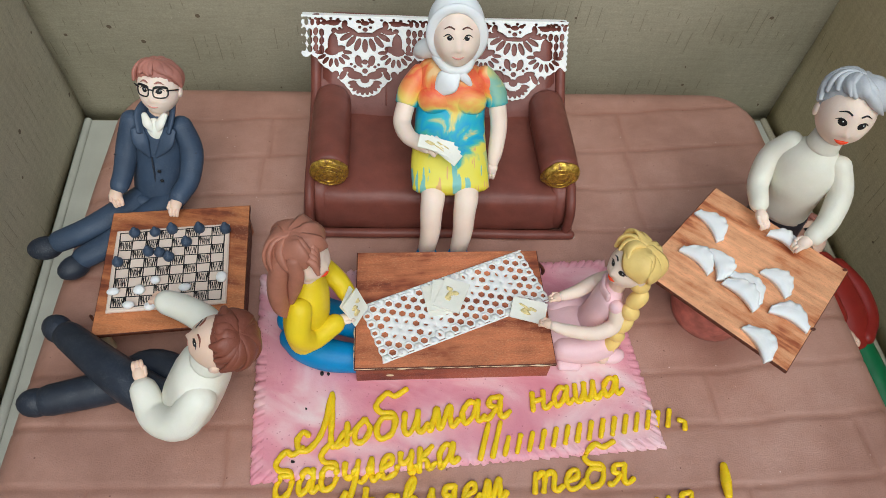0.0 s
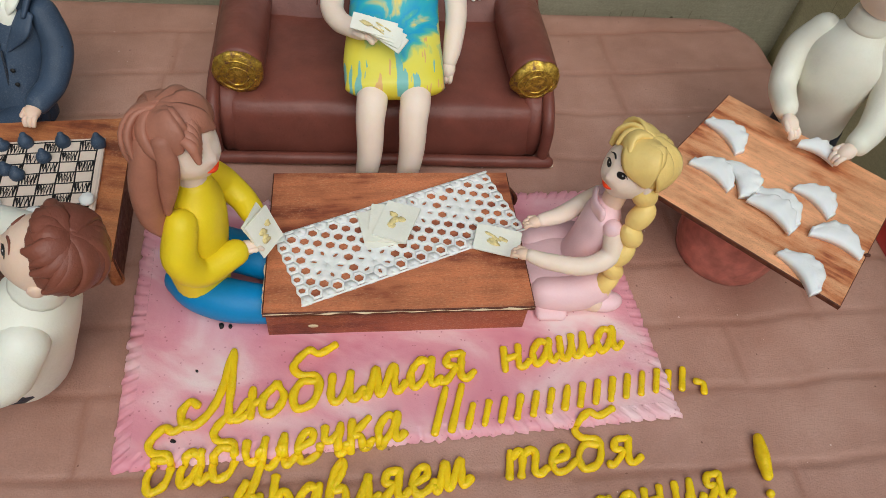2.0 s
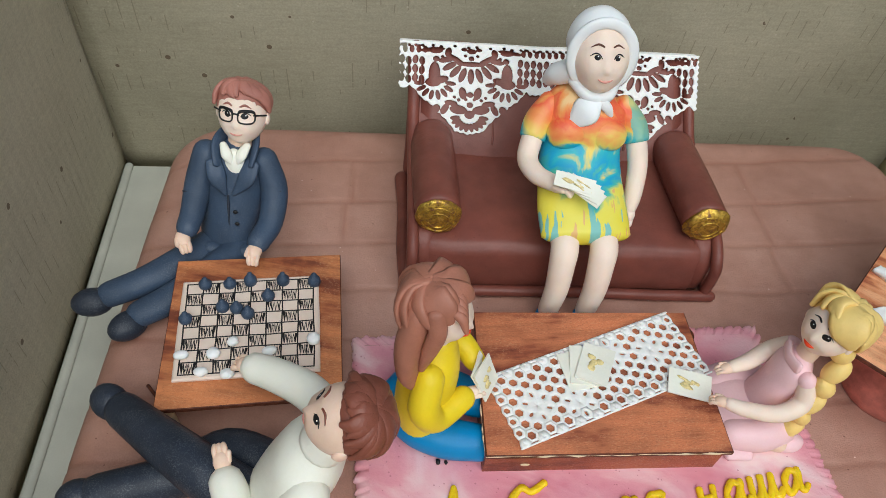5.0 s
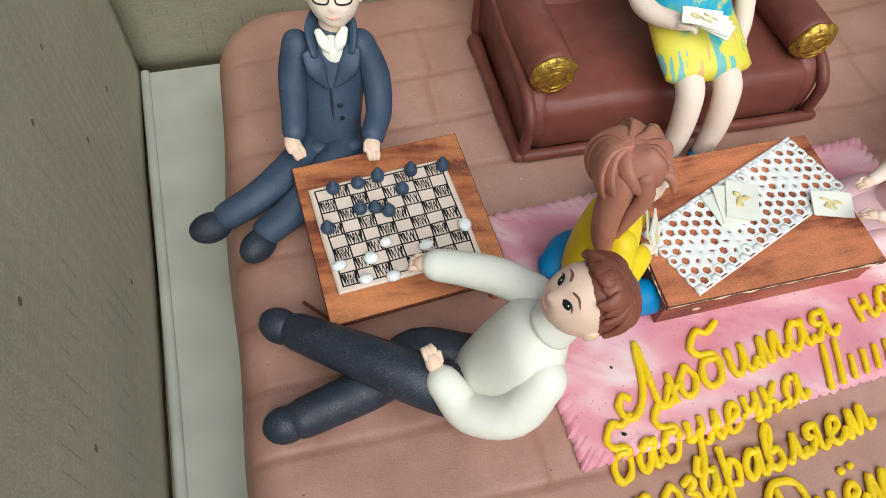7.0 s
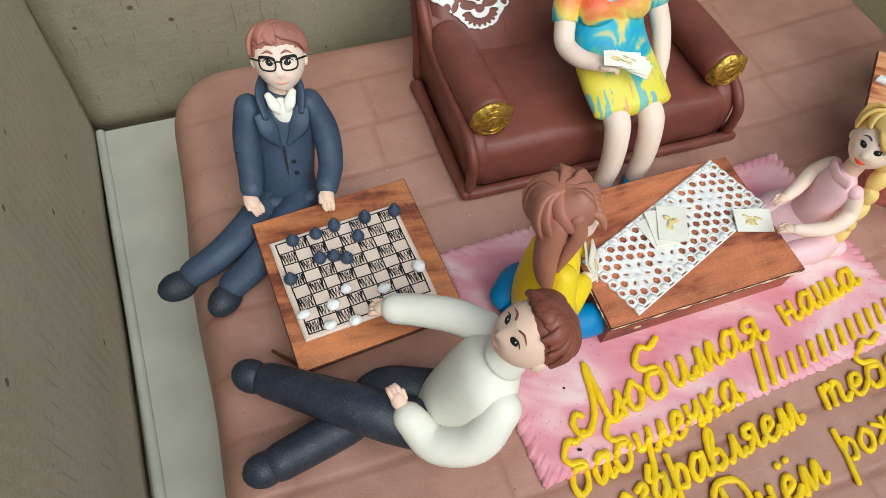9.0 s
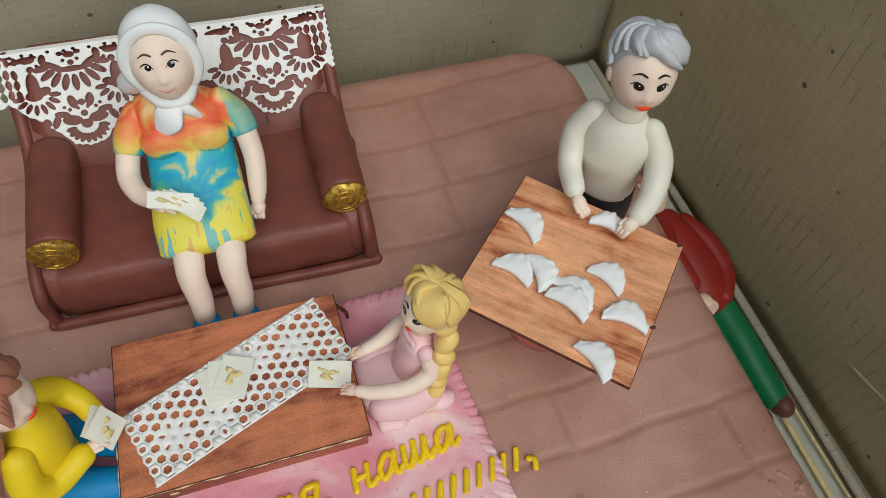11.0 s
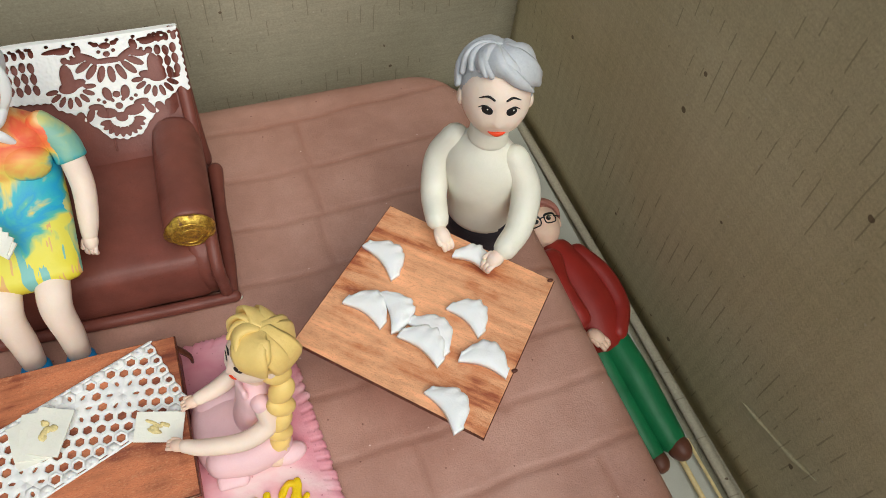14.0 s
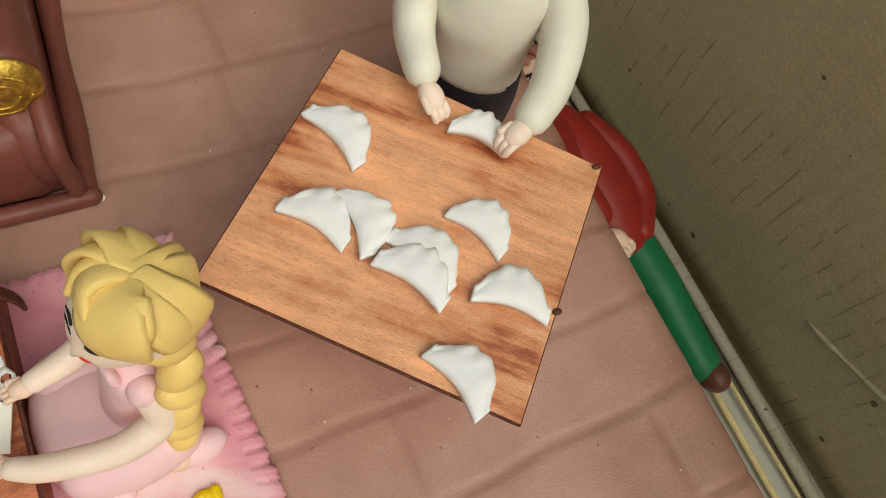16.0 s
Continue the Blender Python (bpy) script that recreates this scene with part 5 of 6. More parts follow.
def head(s, c, r, fwd, skin, eyes=True, lips=None, up=(0, 0, 1), glasses=False, brows=None, tall=1.12, eye=1.0, old=0.0, smile=0.5):
    """A doll's head modelled in one piece (cheeks, chin, sockets, nose), with ears and a painted face."""
    f, sd, u = basis(fwd, up)
    c = Vector(c)

    def face(x, z, lift=1.0):
        """The point of the face at x across and z up, both from -1 to 1; lift stands off the surface."""
        return skull(x, math.sqrt(max(0.0, 1 - x * x - z * z)), z) * lift + c

    def skull(x, y, z):
        q = 1.0
        if y > 0:
            k = min(1.0, y * 2.5)
            q += k * (0.06 * bell((abs(x) - 0.42) / 0.24, (z + 0.36) / 0.22) + 0.05 * bell(x / 0.32, (z + 0.80) / 0.18) + 0.02 * bell(x / 0.5, (z - 0.34) / 0.12))
            q += k * (0.15 * bell(x / 0.115, (z + 0.24) / 0.10) + 0.07 * bell(x / 0.09, (z + 0.06) / 0.17) - 0.055 * bell((abs(x) - 0.36) / 0.18, (z - 0.08) / 0.13))
            q += k * (0.035 * bell(x / 0.22, (z + 0.53) / 0.06) - 0.02 * bell(x / 0.24, (z + 0.63) / 0.04))
            for e in (-1, 1):
                q -= k * (0.015 + 0.03 * old) * bell((x - e * (0.30 + 0.12 * smile - 0.28 * (z + 0.42))) / 0.035, (z + 0.42) / 0.15)
            if old:
                q -= k * old * 0.012 * (1 + math.sin(z * 60)) * bell(x / 0.4, (z - 0.45) / 0.14)
        side = 1 - 0.08 * max(0.0, -z - 0.15)
        return (sd * x * 0.93 * side + f * y * 0.96 + u * z * tall) * r * q

    seg, rings, vs, fs = 44, 34, [], []
    for i in range(rings + 1):
        th = math.pi * i / rings
        for k in range(seg):
            a = 2 * math.pi * k / seg
            vs.append(c + skull(math.sin(th) * math.cos(a), math.sin(th) * math.sin(a), math.cos(th)))
    for i in range(rings):
        for k in range(seg):
            a, b = i * seg + k, i * seg + (k + 1) % seg
            fs.append((a, a + seg, b + seg, b))
    s.add(vs, fs, skin)
    for k in (-1, 1):
        s.ball(c + sd * k * r * 0.92 - u * r * 0.12 - f * r * 0.05, (r * 0.11, r * 0.19, r * 0.25), skin, f, u, 12, 9)
        if eyes:
            d = (f * 0.86 + sd * k * 0.40 + u * 0.04).normalized()
            big = (0.15 if glasses else 0.15 * eye)
            s.ball(face(k * 0.37, 0.08), (r * big, r * 0.035, r * big * 0.88), INK, d, u, 14, 8)
            s.ball(face(k * 0.37 - 0.03, 0.12, 1.015), (r * 0.028, r * 0.03, r * 0.028), SCARF, d, u, 8, 6)
            s.limb([face(k * t, h, 1.01) for t, h in ((0.20, 0.06), (0.30, 0.17), (0.44, 0.19), (0.58, 0.11))], [r * 0.010, r * 0.02, r * 0.024, r * 0.010], INK, u, 6, 3)
        if brows:
            s.limb([face(k * t, z, 1.012) for t, z in ((0.17, 0.37), (0.34, 0.42), (0.56, 0.33))], [r * 0.03, r * (0.05 if glasses else 0.032), r * 0.012], brows, u, 6, 3)
        if glasses:
            ring = []
            for q in range(17):
                a = 2 * math.pi * q / 16
                ring.append(face(k * 0.40 + 0.30 * math.copysign(abs(math.cos(a)) ** 0.6, math.cos(a)), 0.06 + 0.195 * math.copysign(abs(math.sin(a)) ** 0.7, math.sin(a)), 1.035))
            s.limb(ring, [r * (0.056 if 1 < q < 7 else 0.03) for q in range(17)], INK, u, 6, 2)
            s.limb([face(k * 0.66, 0.12, 1.03), c + (f * 0.3 + sd * k * 0.95 + u * 0.10).normalized() * r * 1.03], r * 0.035, INK, u, 6, 3)
    if glasses:
        s.limb([face(-0.13, 0.12, 1.05), face(0.0, 0.15, 1.05), face(0.13, 0.12, 1.05)], r * 0.03, INK, u, 6, 2)
    if lips:
        row = [face(t, -0.55 + 0.35 * smile * t * t * 4, 1.008) for t in (-0.24, -0.12, 0, 0.12, 0.24)]
        full = 0.5 if lips is ROSE else 1.0
        s.limb(row, [r * 0.015, r * 0.06 * full, r * 0.08 * full, r * 0.06 * full, r * 0.015], lips, u, 8, 3)


def hair(s, c, r, fwd, m, up=(0, 0, 1), front=38, side=2, back=-45, n=20, seed=1, part_at=0.0, thick=0.2):
    """A cap of clay locks combed down from the crown."""
    f, sd, u = basis(fwd, up)
    c, rd = Vector(c), random.Random(seed)
    s.ball(c + u * r * 0.20 - f * r * 0.20, (r * 1.0, r * 0.97, r * 1.0), m, f, u, 22, 14, 0.05)
    s.ball(c + u * r * 0.50 - f * r * 0.06, (r * 0.9, r * 0.82, r * 0.66), m, f, u, 20, 12, 0.05)
    for k in range(n):
        az = -180 + 360 * (k + 0.5) / n + rd.uniform(-12, 12)
        w = abs(az) / 180
        lo = front + (side - front) * min(1, w / 0.5) if w < 0.5 else side + (back - side) * (w - 0.5) / 0.5
        lo += rd.uniform(-14, 12)
        wide, lift, curl = thick * rd.uniform(0.7, 1.7), rd.uniform(1.02, 1.08), rd.uniform(-16, 16)
        row, rad = [], []
        for q in range(5):
            t = q / 4
            el = 86 + (lo - 86) * t
            a = az + part_at * (1 - t) * 95 + curl * math.sin(t * 3)
            d = f * (math.cos(radians(el)) * math.cos(radians(a))) + sd * (math.cos(radians(el)) * math.sin(radians(a))) + u * math.sin(radians(el))
            row.append(c + d * r * (lift + 0.06 * math.sin(t * math.pi)) + u * r * 0.07)
            rad.append((wide * r * (0.6, 0.95, 1.05, 0.9, 0.3)[q], r * (0.09, 0.12, 0.13, 0.12, 0.08)[q]))
        tangent = (row[3] - row[1]).normalized()
        s.limb(row, rad, m, tangent.cross((row[2] - c).normalized()), 10, 3)


def fist(s, c, r, skin, d=(0, -1, 0)):
    """A small mitten with thumb and three finger rolls."""
    f, sd, u = basis(d)
    c = Vector(c)
    s.ball(c, (r * 0.9, r * 1.15, r * 0.75), skin, f, u, 14, 10)
    for k in (-1, 0, 1):
        s.limb([c + sd * k * r * 0.5 + f * r * 0.5, c + sd * k * r * 0.5 + f * r * 1.25, c + sd * k * r * 0.42 + f * r * 1.55 - u * r * 0.4], r * 0.30, skin, sd, 8, 3)
    s.limb([c + sd * r * 0.7 + u * r * 0.2, c + sd * r * 0.8 + f * r * 0.8 + u * r * 0.2], r * 0.3, skin, u, 8, 3)


# grandmother doll on the sofa
s = Shape()
H = (-0.0015, 0.1075, 0.1010)
s.limb([(-0.004, 0.060, 0.0430), (-0.0045, 0.072, 0.0470), (-0.004, 0.088, 0.0515), (-0.0035, 0.099, 0.0590), (-0.003, 0.1045, 0.0700), (-0.003, 0.1065, 0.0790), (-0.002, 0.1075, 0.0850)], [(0.0196, 0.0066), (0.0198, 0.0086), (0.0186, 0.0116), (0.0180, 0.0130), (0.0190, 0.0140), (0.0170, 0.0112), (0.0075, 0.0065)], DRESS, (1, 0, 0), 28, 6, (0.5, 0.4))
for k in (-1, 1):
    s.ball((-0.003 + k * 0.0080, 0.0955, 0.0690), (0.0098, 0.0068, 0.0082), DRESS)
s.limb([(-0.0185, 0.1060, 0.0770), (-0.0240, 0.1010, 0.0705), (-0.0262, 0.0960, 0.0655)], [0.0054, 0.0060, 0.0058], DRESS, (1, 0, 0), 16, 5, (0.8, 0.2))
s.limb([(0.0130, 0.1060, 0.0770), (0.0186, 0.1020, 0.0705), (0.0204, 0.0975, 0.0650)], [0.0054, 0.0060, 0.0058], DRESS, (1, 0, 0), 16, 5, (0.8, 0.2))
s.limb([(-0.0260, 0.0965, 0.0670), (-0.0285, 0.0885, 0.0600), (-0.0255, 0.0800, 0.0590), (-0.0195, 0.0740, 0.0600)], [0.0047, 0.0046, 0.0042, 0.0037], SKIN_PALE, (1, 0, 0), 16)
fist(s, (-0.0175, 0.0725, 0.0602), 0.0042, SKIN_PALE, (0.8, -0.5, 0.1))
s.limb([(0.0204, 0.0980, 0.0660), (0.0214, 0.0900, 0.0570), (0.0198, 0.0815, 0.0480), (0.0185, 0.0775, 0.0435)], [0.0047, 0.0044, 0.0039, 0.0031], SKIN_PALE, (1, 0, 0), 16)
fist(s, (0.0180, 0.0755, 0.0412), 0.0034, SKIN_PALE, (-0.2, -0.6, -0.8))
for x0, x1 in ((-0.0132, -0.0165), (0.0038, 0.0005)):
    s.limb([(x0, 0.070, 0.0420), (x0, 0.0570, 0.0405), (x0 - 0.001, 0.0515, 0.0340), (x1 + 0.0018, 0.0490, 0.0200), (x1, 0.0480, 0.0060)], [0.0060, 0.0061, 0.0057, 0.0052, 0.0045], SKIN_PALE, (1, 0, 0), 18)
    s.ball((x1, 0.0445, 0.0032), (0.0062, 0.0080, 0.0036), BLUE, (0, -1, 0))
head(s, (H[0], H[1] - 0.0004, H[2] - 0.0004), 0.0128, (0.02, -0.88, 0.42), SKIN_PALE, True, ROSE, (0, 0.4, 0.9), False, COCOA, 1.15, 0.72, 1.0, 0.7)
hood = Vector(H)
s.ball(hood + vec(0, 0.0055, 0.0026), (0.0137, 0.0112, 0.0148), SCARF, (0, -1, 0.2), (0, 0.2, 1), 28, 18, 0.03)
rim = []
for q in range(25):
    a = radians(-90 + 360 * q / 24)
    rim.append(hood + vec(0.0127 * math.cos(a), -0.0035 + 0.0022 * math.sin(a), 0.0015 + 0.0143 * math.sin(a)))
s.limb(rim, [(0.0011, 0.0024)] * 25, SCARF, (0, 1, 0), 10, 2)
s.limb([hood + vec(-0.009, -0.002, -0.006), hood + vec(-0.0155, 0.003, -0.0125), hood + vec(-0.0185, 0.005, -0.0175)], [(0.004, 0.006), (0.0045, 0.005), (0.002, 0.003)], SCARF, (0, 1, 0), 12)
s.ball(hood + vec(0, -0.0085, -0.0150), (0.0045, 0.0036, 0.0036), SCARF)
s.limb([hood + vec(0, -0.0105, -0.0150), hood + vec(-0.0045, -0.0128, -0.0190), hood + vec(-0.0100, -0.0128, -0.0265)], [(0.0030, 0.0014), (0.0062, 0.0016), (0.0022, 0.0010)], SCARF, (1, 0, 0.3), 12)
s.limb([hood + vec(0.001, -0.0105, -0.0150), hood + vec(0.0048, -0.0115, -0.0180), hood + vec(0.0078, -0.0108, -0.0235)], [(0.0026, 0.0012), (0.0022, 0.0012), (0.0010, 0.0008)], SCARF, (1, 0, 0.3), 12)
s.limb([hood + vec(0.0075, -0.0035, -0.011), hood + vec(0.0040, -0.0085, -0.0140), hood + vec(-0.004, -0.0085, -0.0140), hood + vec(-0.0095, -0.0035, -0.0105)], 0.0028, SCARF, (0, 0, 1), 10)
s.settle((-0.0027, 0.0877, -0.0004), (0.0019, -0.0059, 0), (-0.0348, 0.0253), 0.9422, 0.9644)
thing("grandmother_doll", s, "seated doll in a white headscarf and marbled summer dress", "doll")
for k, (dx, dz, a) in enumerate(((-0.0012, 0.0030, -12), (0.0006, 0.0020, -22), (0.0022, 0.0010, -32), (0.0034, 0.0, -42))):
    playing_card("white sugar playing card fanned in the seated doll's fingers", (-0.0108 + dx, 0.0644 - 0.0004 * k), (0.0165, 0.0062), a, 0.0593 + dz, (30, 6))

# man doll in a suit
s = Shape()
H = (-0.1490, 0.0975, 0.0755)
s.limb([(-0.1610, 0.0830, 0.0080), (-0.1605, 0.0850, 0.0200), (-0.1565, 0.0895, 0.0380), (-0.1540, 0.0925, 0.0520), (-0.1520, 0.0945, 0.0600)], [(0.0140, 0.0118), (0.0135, 0.0114), (0.0138, 0.0110), (0.0134, 0.0095), (0.0065, 0.0062)], NAVY, (1, -0.15, 0), 26, 6, (0.4, 0.5))
s.limb([(-0.1670, 0.0925, 0.0560), (-0.1712, 0.0870, 0.0440), (-0.1735, 0.0765, 0.0355), (-0.1750, 0.0700, 0.0325)], [0.0058, 0.0060, 0.0053, 0.0049], NAVY, (1, 0, 0), 16)
s.limb([(-0.1415, 0.0905, 0.0545), (-0.1382, 0.0852, 0.0425), (-0.1395, 0.0740, 0.0335), (-0.1440, 0.0645, 0.0305)], [0.0058, 0.0061, 0.0054, 0.0049], NAVY, (1, 0, 0), 16)
fist(s, (-0.1765, 0.0650, 0.0305), 0.0036, SKIN, (0.35, -0.8, -0.2))
fist(s, (-0.1452, 0.0600, 0.0298), 0.0036, SKIN, (-0.1, -0.9, -0.2))
s.limb([(-0.1680, 0.0800, 0.0120), (-0.1810, 0.0655, 0.0140), (-0.1945, 0.0562, 0.0125), (-0.2085, 0.0510, 0.0095)], [0.0078, 0.0070, 0.0062, 0.0056], NAVY, (0, 0, 1), 18)
s.limb([(-0.1560, 0.0760, 0.0120), (-0.1690, 0.0585, 0.0130), (-0.1815, 0.0480, 0.0115), (-0.1935, 0.0410, 0.0095)], [0.0080, 0.0072, 0.0064, 0.0058], NAVY, (0, 0, 1), 18)
s.ball((-0.2155, 0.0482, 0.0075), (0.0060, 0.0088, 0.0062), NAVY_DARK, (-0.9, -0.3, 0.15))
s.ball((-0.1980, 0.0368, 0.0070), (0.0060, 0.0088, 0.0062), NAVY_DARK, (-0.7, -0.65, 0.15))
s.ball((-0.1535, 0.0862, 0.0560), (0.0046, 0.0030, 0.0070), WHITE, (-0.1, -1, 0.25))
for k in (-1, 1):
    s.limb([(-0.1525 + k * 0.0052, 0.0885, 0.0645), (-0.1530 + k * 0.0030, 0.0850, 0.0615), (-0.1533 + k * 0.0012, 0.0842, 0.0575)], [(0.0016, 0.0012), (0.0024, 0.0011), (0.0008, 0.0006)], WHITE, (1, 0, 0), 10)
    # collar and broad lapels, closing over the chest
    s.limb([(-0.1515 + k * 0.0062, 0.0990, 0.0640), (-0.1525 + k * 0.0082, 0.0905, 0.0630), (-0.1535 + k * 0.0070, 0.0840, 0.0570)], [(0.0030, 0.0012), (0.0036, 0.0014), (0.0030, 0.0012)], NAVY, (0.5 * k, -0.6, 0.7), 12)
    s.limb([(-0.1540 + k * 0.0084, 0.0850, 0.0580), (-0.1548 + k * 0.0062, 0.0812, 0.0520), (-0.1568 + k * 0.0018, 0.0795, 0.0440)], [(0.0034, 0.0011), (0.0040, 0.0013), (0.0010, 0.0008)], NAVY, (1, 0, 0.35 * k), 12)
s.limb([(-0.1572, 0.0782, 0.0440), (-0.1582, 0.0768, 0.0330), (-0.1595, 0.0742, 0.0200)], [0.0005, 0.0006, 0.0004], NAVY_DARK, (1, 0, 0), 8)
for z in (0.0365, 0.0300):
    s.ball((-0.1548, 0.0762 + (0.0385 - z) * -0.12, z), (0.0010, 0.0006, 0.0010), INK)
for k, x in ((-1, -0.1735), (1, -0.1382)):
    s.limb([(x - 0.0035, 0.0808, 0.0435), (x, 0.0800, 0.0440), (x + 0.0035, 0.0812, 0.0450)], 0.0004, NAVY_DARK, (0, 0, 1), 6)
s.limb([(-0.1685, 0.0730, 0.0170), (-0.1600, 0.0715, 0.0150), (-0.1520, 0.0725, 0.0165)], [(0.003, 0.0035)] * 3, NAVY, (0, 0, 1), 12)
s.limb([(-0.1520, 0.0945, 0.0580), (-0.1510, 0.0950, 0.0660)], 0.0055, SKIN, (1, 0, 0), 14)
head(s, H, 0.0114, (-0.10, -0.90, 0.40), SKIN_PALE, True, ROSE, (0.05, 0.05, 1), True, RUSSET, 1.18)
hair(s, (H[0], H[1], H[2] + 0.0012), 0.0112, (-0.06, -0.92, 0.38), RUSSET, (0.05, 0.05, 1), 46, 12, -40, 18, 3, 0.5)
s.settle((-0.156, 0.0846, 0.0024), (0.0085, -0.0097, 0), (-0.0635, 0.1675), 0.81, 0.944)
thing("suited_doll", s, "seated doll in a slate blue suit and black glasses", "doll")

# boy doll in a white jumper
s = Shape()
H = (-0.0965, -0.0425, 0.0715)
s.limb([(-0.1240, -0.0400, 0.0100), (-0.1200, -0.0410, 0.0210), (-0.1130, -0.0415, 0.0370), (-0.1080, -0.0420, 0.0480), (-0.1040, -0.0425, 0.0560)], [(0.0155, 0.0122), (0.0166, 0.0126), (0.0170, 0.0122), (0.0155, 0.0110), (0.0075, 0.0070)], WHITE, (0.25, 1, 0), 26, 6, (0.5, 0.5))
s.limb([(-0.1040, -0.0270, 0.0485), (-0.1130, -0.0170, 0.0450), (-0.1240, -0.0095, 0.0415), (-0.1320, -0.0055, 0.0395)], [0.0066, 0.0066, 0.0062, 0.0058], WHITE, (0, 0, 1), 16)
fist(s, (-0.1362, -0.0035, 0.0385), 0.0036, SKIN, (-0.9, 0.35, -0.3))
s.limb([(-0.1090, -0.0552, 0.0460), (-0.1190, -0.0596, 0.0330), (-0.1320, -0.0545, 0.0260), (-0.1385, -0.0435, 0.0285)], [0.0072, 0.0078, 0.0070, 0.0060], WHITE, (0, 0, 1), 18)
fist(s, (-0.1405, -0.0375, 0.0320), 0.0034, SKIN, (-0.2, 0.7, 0.6))
s.limb([(-0.1250, -0.0480, 0.0150), (-0.1450, -0.0385, 0.0210), (-0.1620, -0.0270, 0.0215), (-0.1840, -0.0095, 0.0150)], [0.0096, 0.0094, 0.0084, 0.0070], NAVY_DARK, (0, 0, 1), 18)
s.limb([(-0.1260, -0.0300, 0.0110), (-0.1440, -0.0240, 0.0110), (-0.1600, -0.0320, 0.0095), (-0.1870, -0.0390, 0.0090)], [0.0094, 0.0090, 0.0082, 0.0072], NAVY_DARK, (0, 0, 1), 18)
s.ball((-0.1905, -0.0050, 0.0135), (0.0066, 0.0080, 0.0068), NAVY_DARK, (-0.8, 0.55, 0.1))
s.ball((-0.1935, -0.0400, 0.0085), (0.0066, 0.0080, 0.0068), NAVY_DARK, (-0.95, -0.1, 0.1))
s.limb([(-0.1045, -0.0425, 0.0560), (-0.1015, -0.0425, 0.0610)], [0.0080, 0.0072], WHITE, (0, 1, 0), 18, 4, (0.2, 0.35))
s.limb([(-0.1020, -0.0425, 0.0590), (-0.0990, -0.0425, 0.0660)], 0.0055, SKIN, (0, 1, 0), 14)
head(s, H, 0.0118, (-0.80, 0.02, 0.60), SKIN, True, ROSE, (0.45, -0.1, 0.88), False, CHESTNUT, 1.10, 1.05, 0.0, 0.8)
hair(s, (H[0] + 0.0016, H[1] - 0.0002, H[2] + 0.0008), 0.0116, (-0.80, 0.02, 0.60), CHESTNUT, (0.45, -0.1, 0.88), 66, 16, -38, 22, 7, -0.4)
s.settle((-0.1117, -0.0381, 0.0017), (0.004, -0.0009, 0), (-0.0425, 0.0304), 0.9285, 0.9503)
thing("boy_doll", s, "seated doll in a white jumper and dark navy trousers", "doll")

# girl doll in a yellow jumper
s = Shape()
H = (-0.0680, -0.0040, 0.0755)
s.limb([(-0.0740, -0.0065, 0.0130), (-0.0740, -0.0065, 0.0230), (-0.0715, -0.0060, 0.0370), (-0.0690, -0.0050, 0.0490), (-0.0675, -0.0045, 0.0590)], [(0.0125, 0.0100), (0.0128, 0.0102), (0.0130, 0.0105), (0.0118, 0.0088), (0.0058, 0.0055)], YELLOW, (0, 1, 0), 24, 6, (0.5, 0.5))
s.limb([(-0.0715, -0.0165, 0.0520), (-0.0735, -0.0215, 0.0410), (-0.0690, -0.0200, 0.0320), (-0.0590, -0.0120, 0.0320)], [0.0052, 0.0058, 0.0052, 0.0046], YELLOW, (0, 0, 1), 16)
s.limb([(-0.0670, 0.0060, 0.0530), (-0.0640, 0.0105, 0.0430), (-0.0580, 0.0080, 0.0370), (-0.0540, 0.0030, 0.0345)], [0.0050, 0.0054, 0.0048, 0.0044], YELLOW, (0, 0, 1), 16)
fist(s, (-0.0555, -0.0095, 0.0315), 0.0031, SKIN_PALE, (0.9, 0.4, -0.1))
fist(s, (-0.0530, 0.0015, 0.0340), 0.0029, SKIN_PALE, (0.8, -0.4, -0.1))
s.limb([(-0.0825, -0.0065, 0.0080), (-0.0750, -0.0125, 0.0100), (-0.0640, -0.0165, 0.0100), (-0.0515, -0.0180, 0.0095)], [0.0060, 0.0076, 0.0078, 0.0070], BLUE, (0, 0, 1), 18)
s.limb([(-0.0840, 0.0030, 0.0090), (-0.0760, 0.0060, 0.0120), (-0.0640, 0.0040, 0.0120), (-0.0520, 0.0000, 0.0110)], [0.0064, 0.0082, 0.0082, 0.0074], BLUE, (0, 0, 1), 18)
s.limb([(-0.0685, -0.0045, 0.0570), (-0.0680, -0.0040, 0.0660)], 0.0048, SKIN_PALE, (0, 1, 0), 14)
head(s, H, 0.0112, (0.84, -0.52, 0.14), SKIN_PALE, False, LIPS, (-0.1, 0, 1), False, None, 1.12)
hair(s, (H[0] - 0.0012, H[1], H[2] + 0.0012), 0.0116, (0.84, -0.52, 0.14), AUBURN, (-0.1, 0, 1), 36, -8, -62, 15, 9, 0.7, 0.34)
s.limb([(-0.0745, -0.0090, 0.0800), (-0.0785, -0.0125, 0.0680), (-0.0790, -0.0150, 0.0560), (-0.0765, -0.0165, 0.0470)], [(0.0066, 0.0050), (0.0062, 0.0048), (0.0058, 0.0038), (0.0022, 0.0016)], AUBURN, (0.4, 0.9, 0), 16)
s.limb([(-0.0700, -0.0140, 0.0850), (-0.0695, -0.0158, 0.0780), (-0.0715, -0.0158, 0.0690), (-0.0745, -0.0158, 0.0570)], [(0.0030, 0.0022), (0.0032, 0.0022), (0.0030, 0.0018), (0.0012, 0.001)], AUBURN, (1, 0, 0), 10)
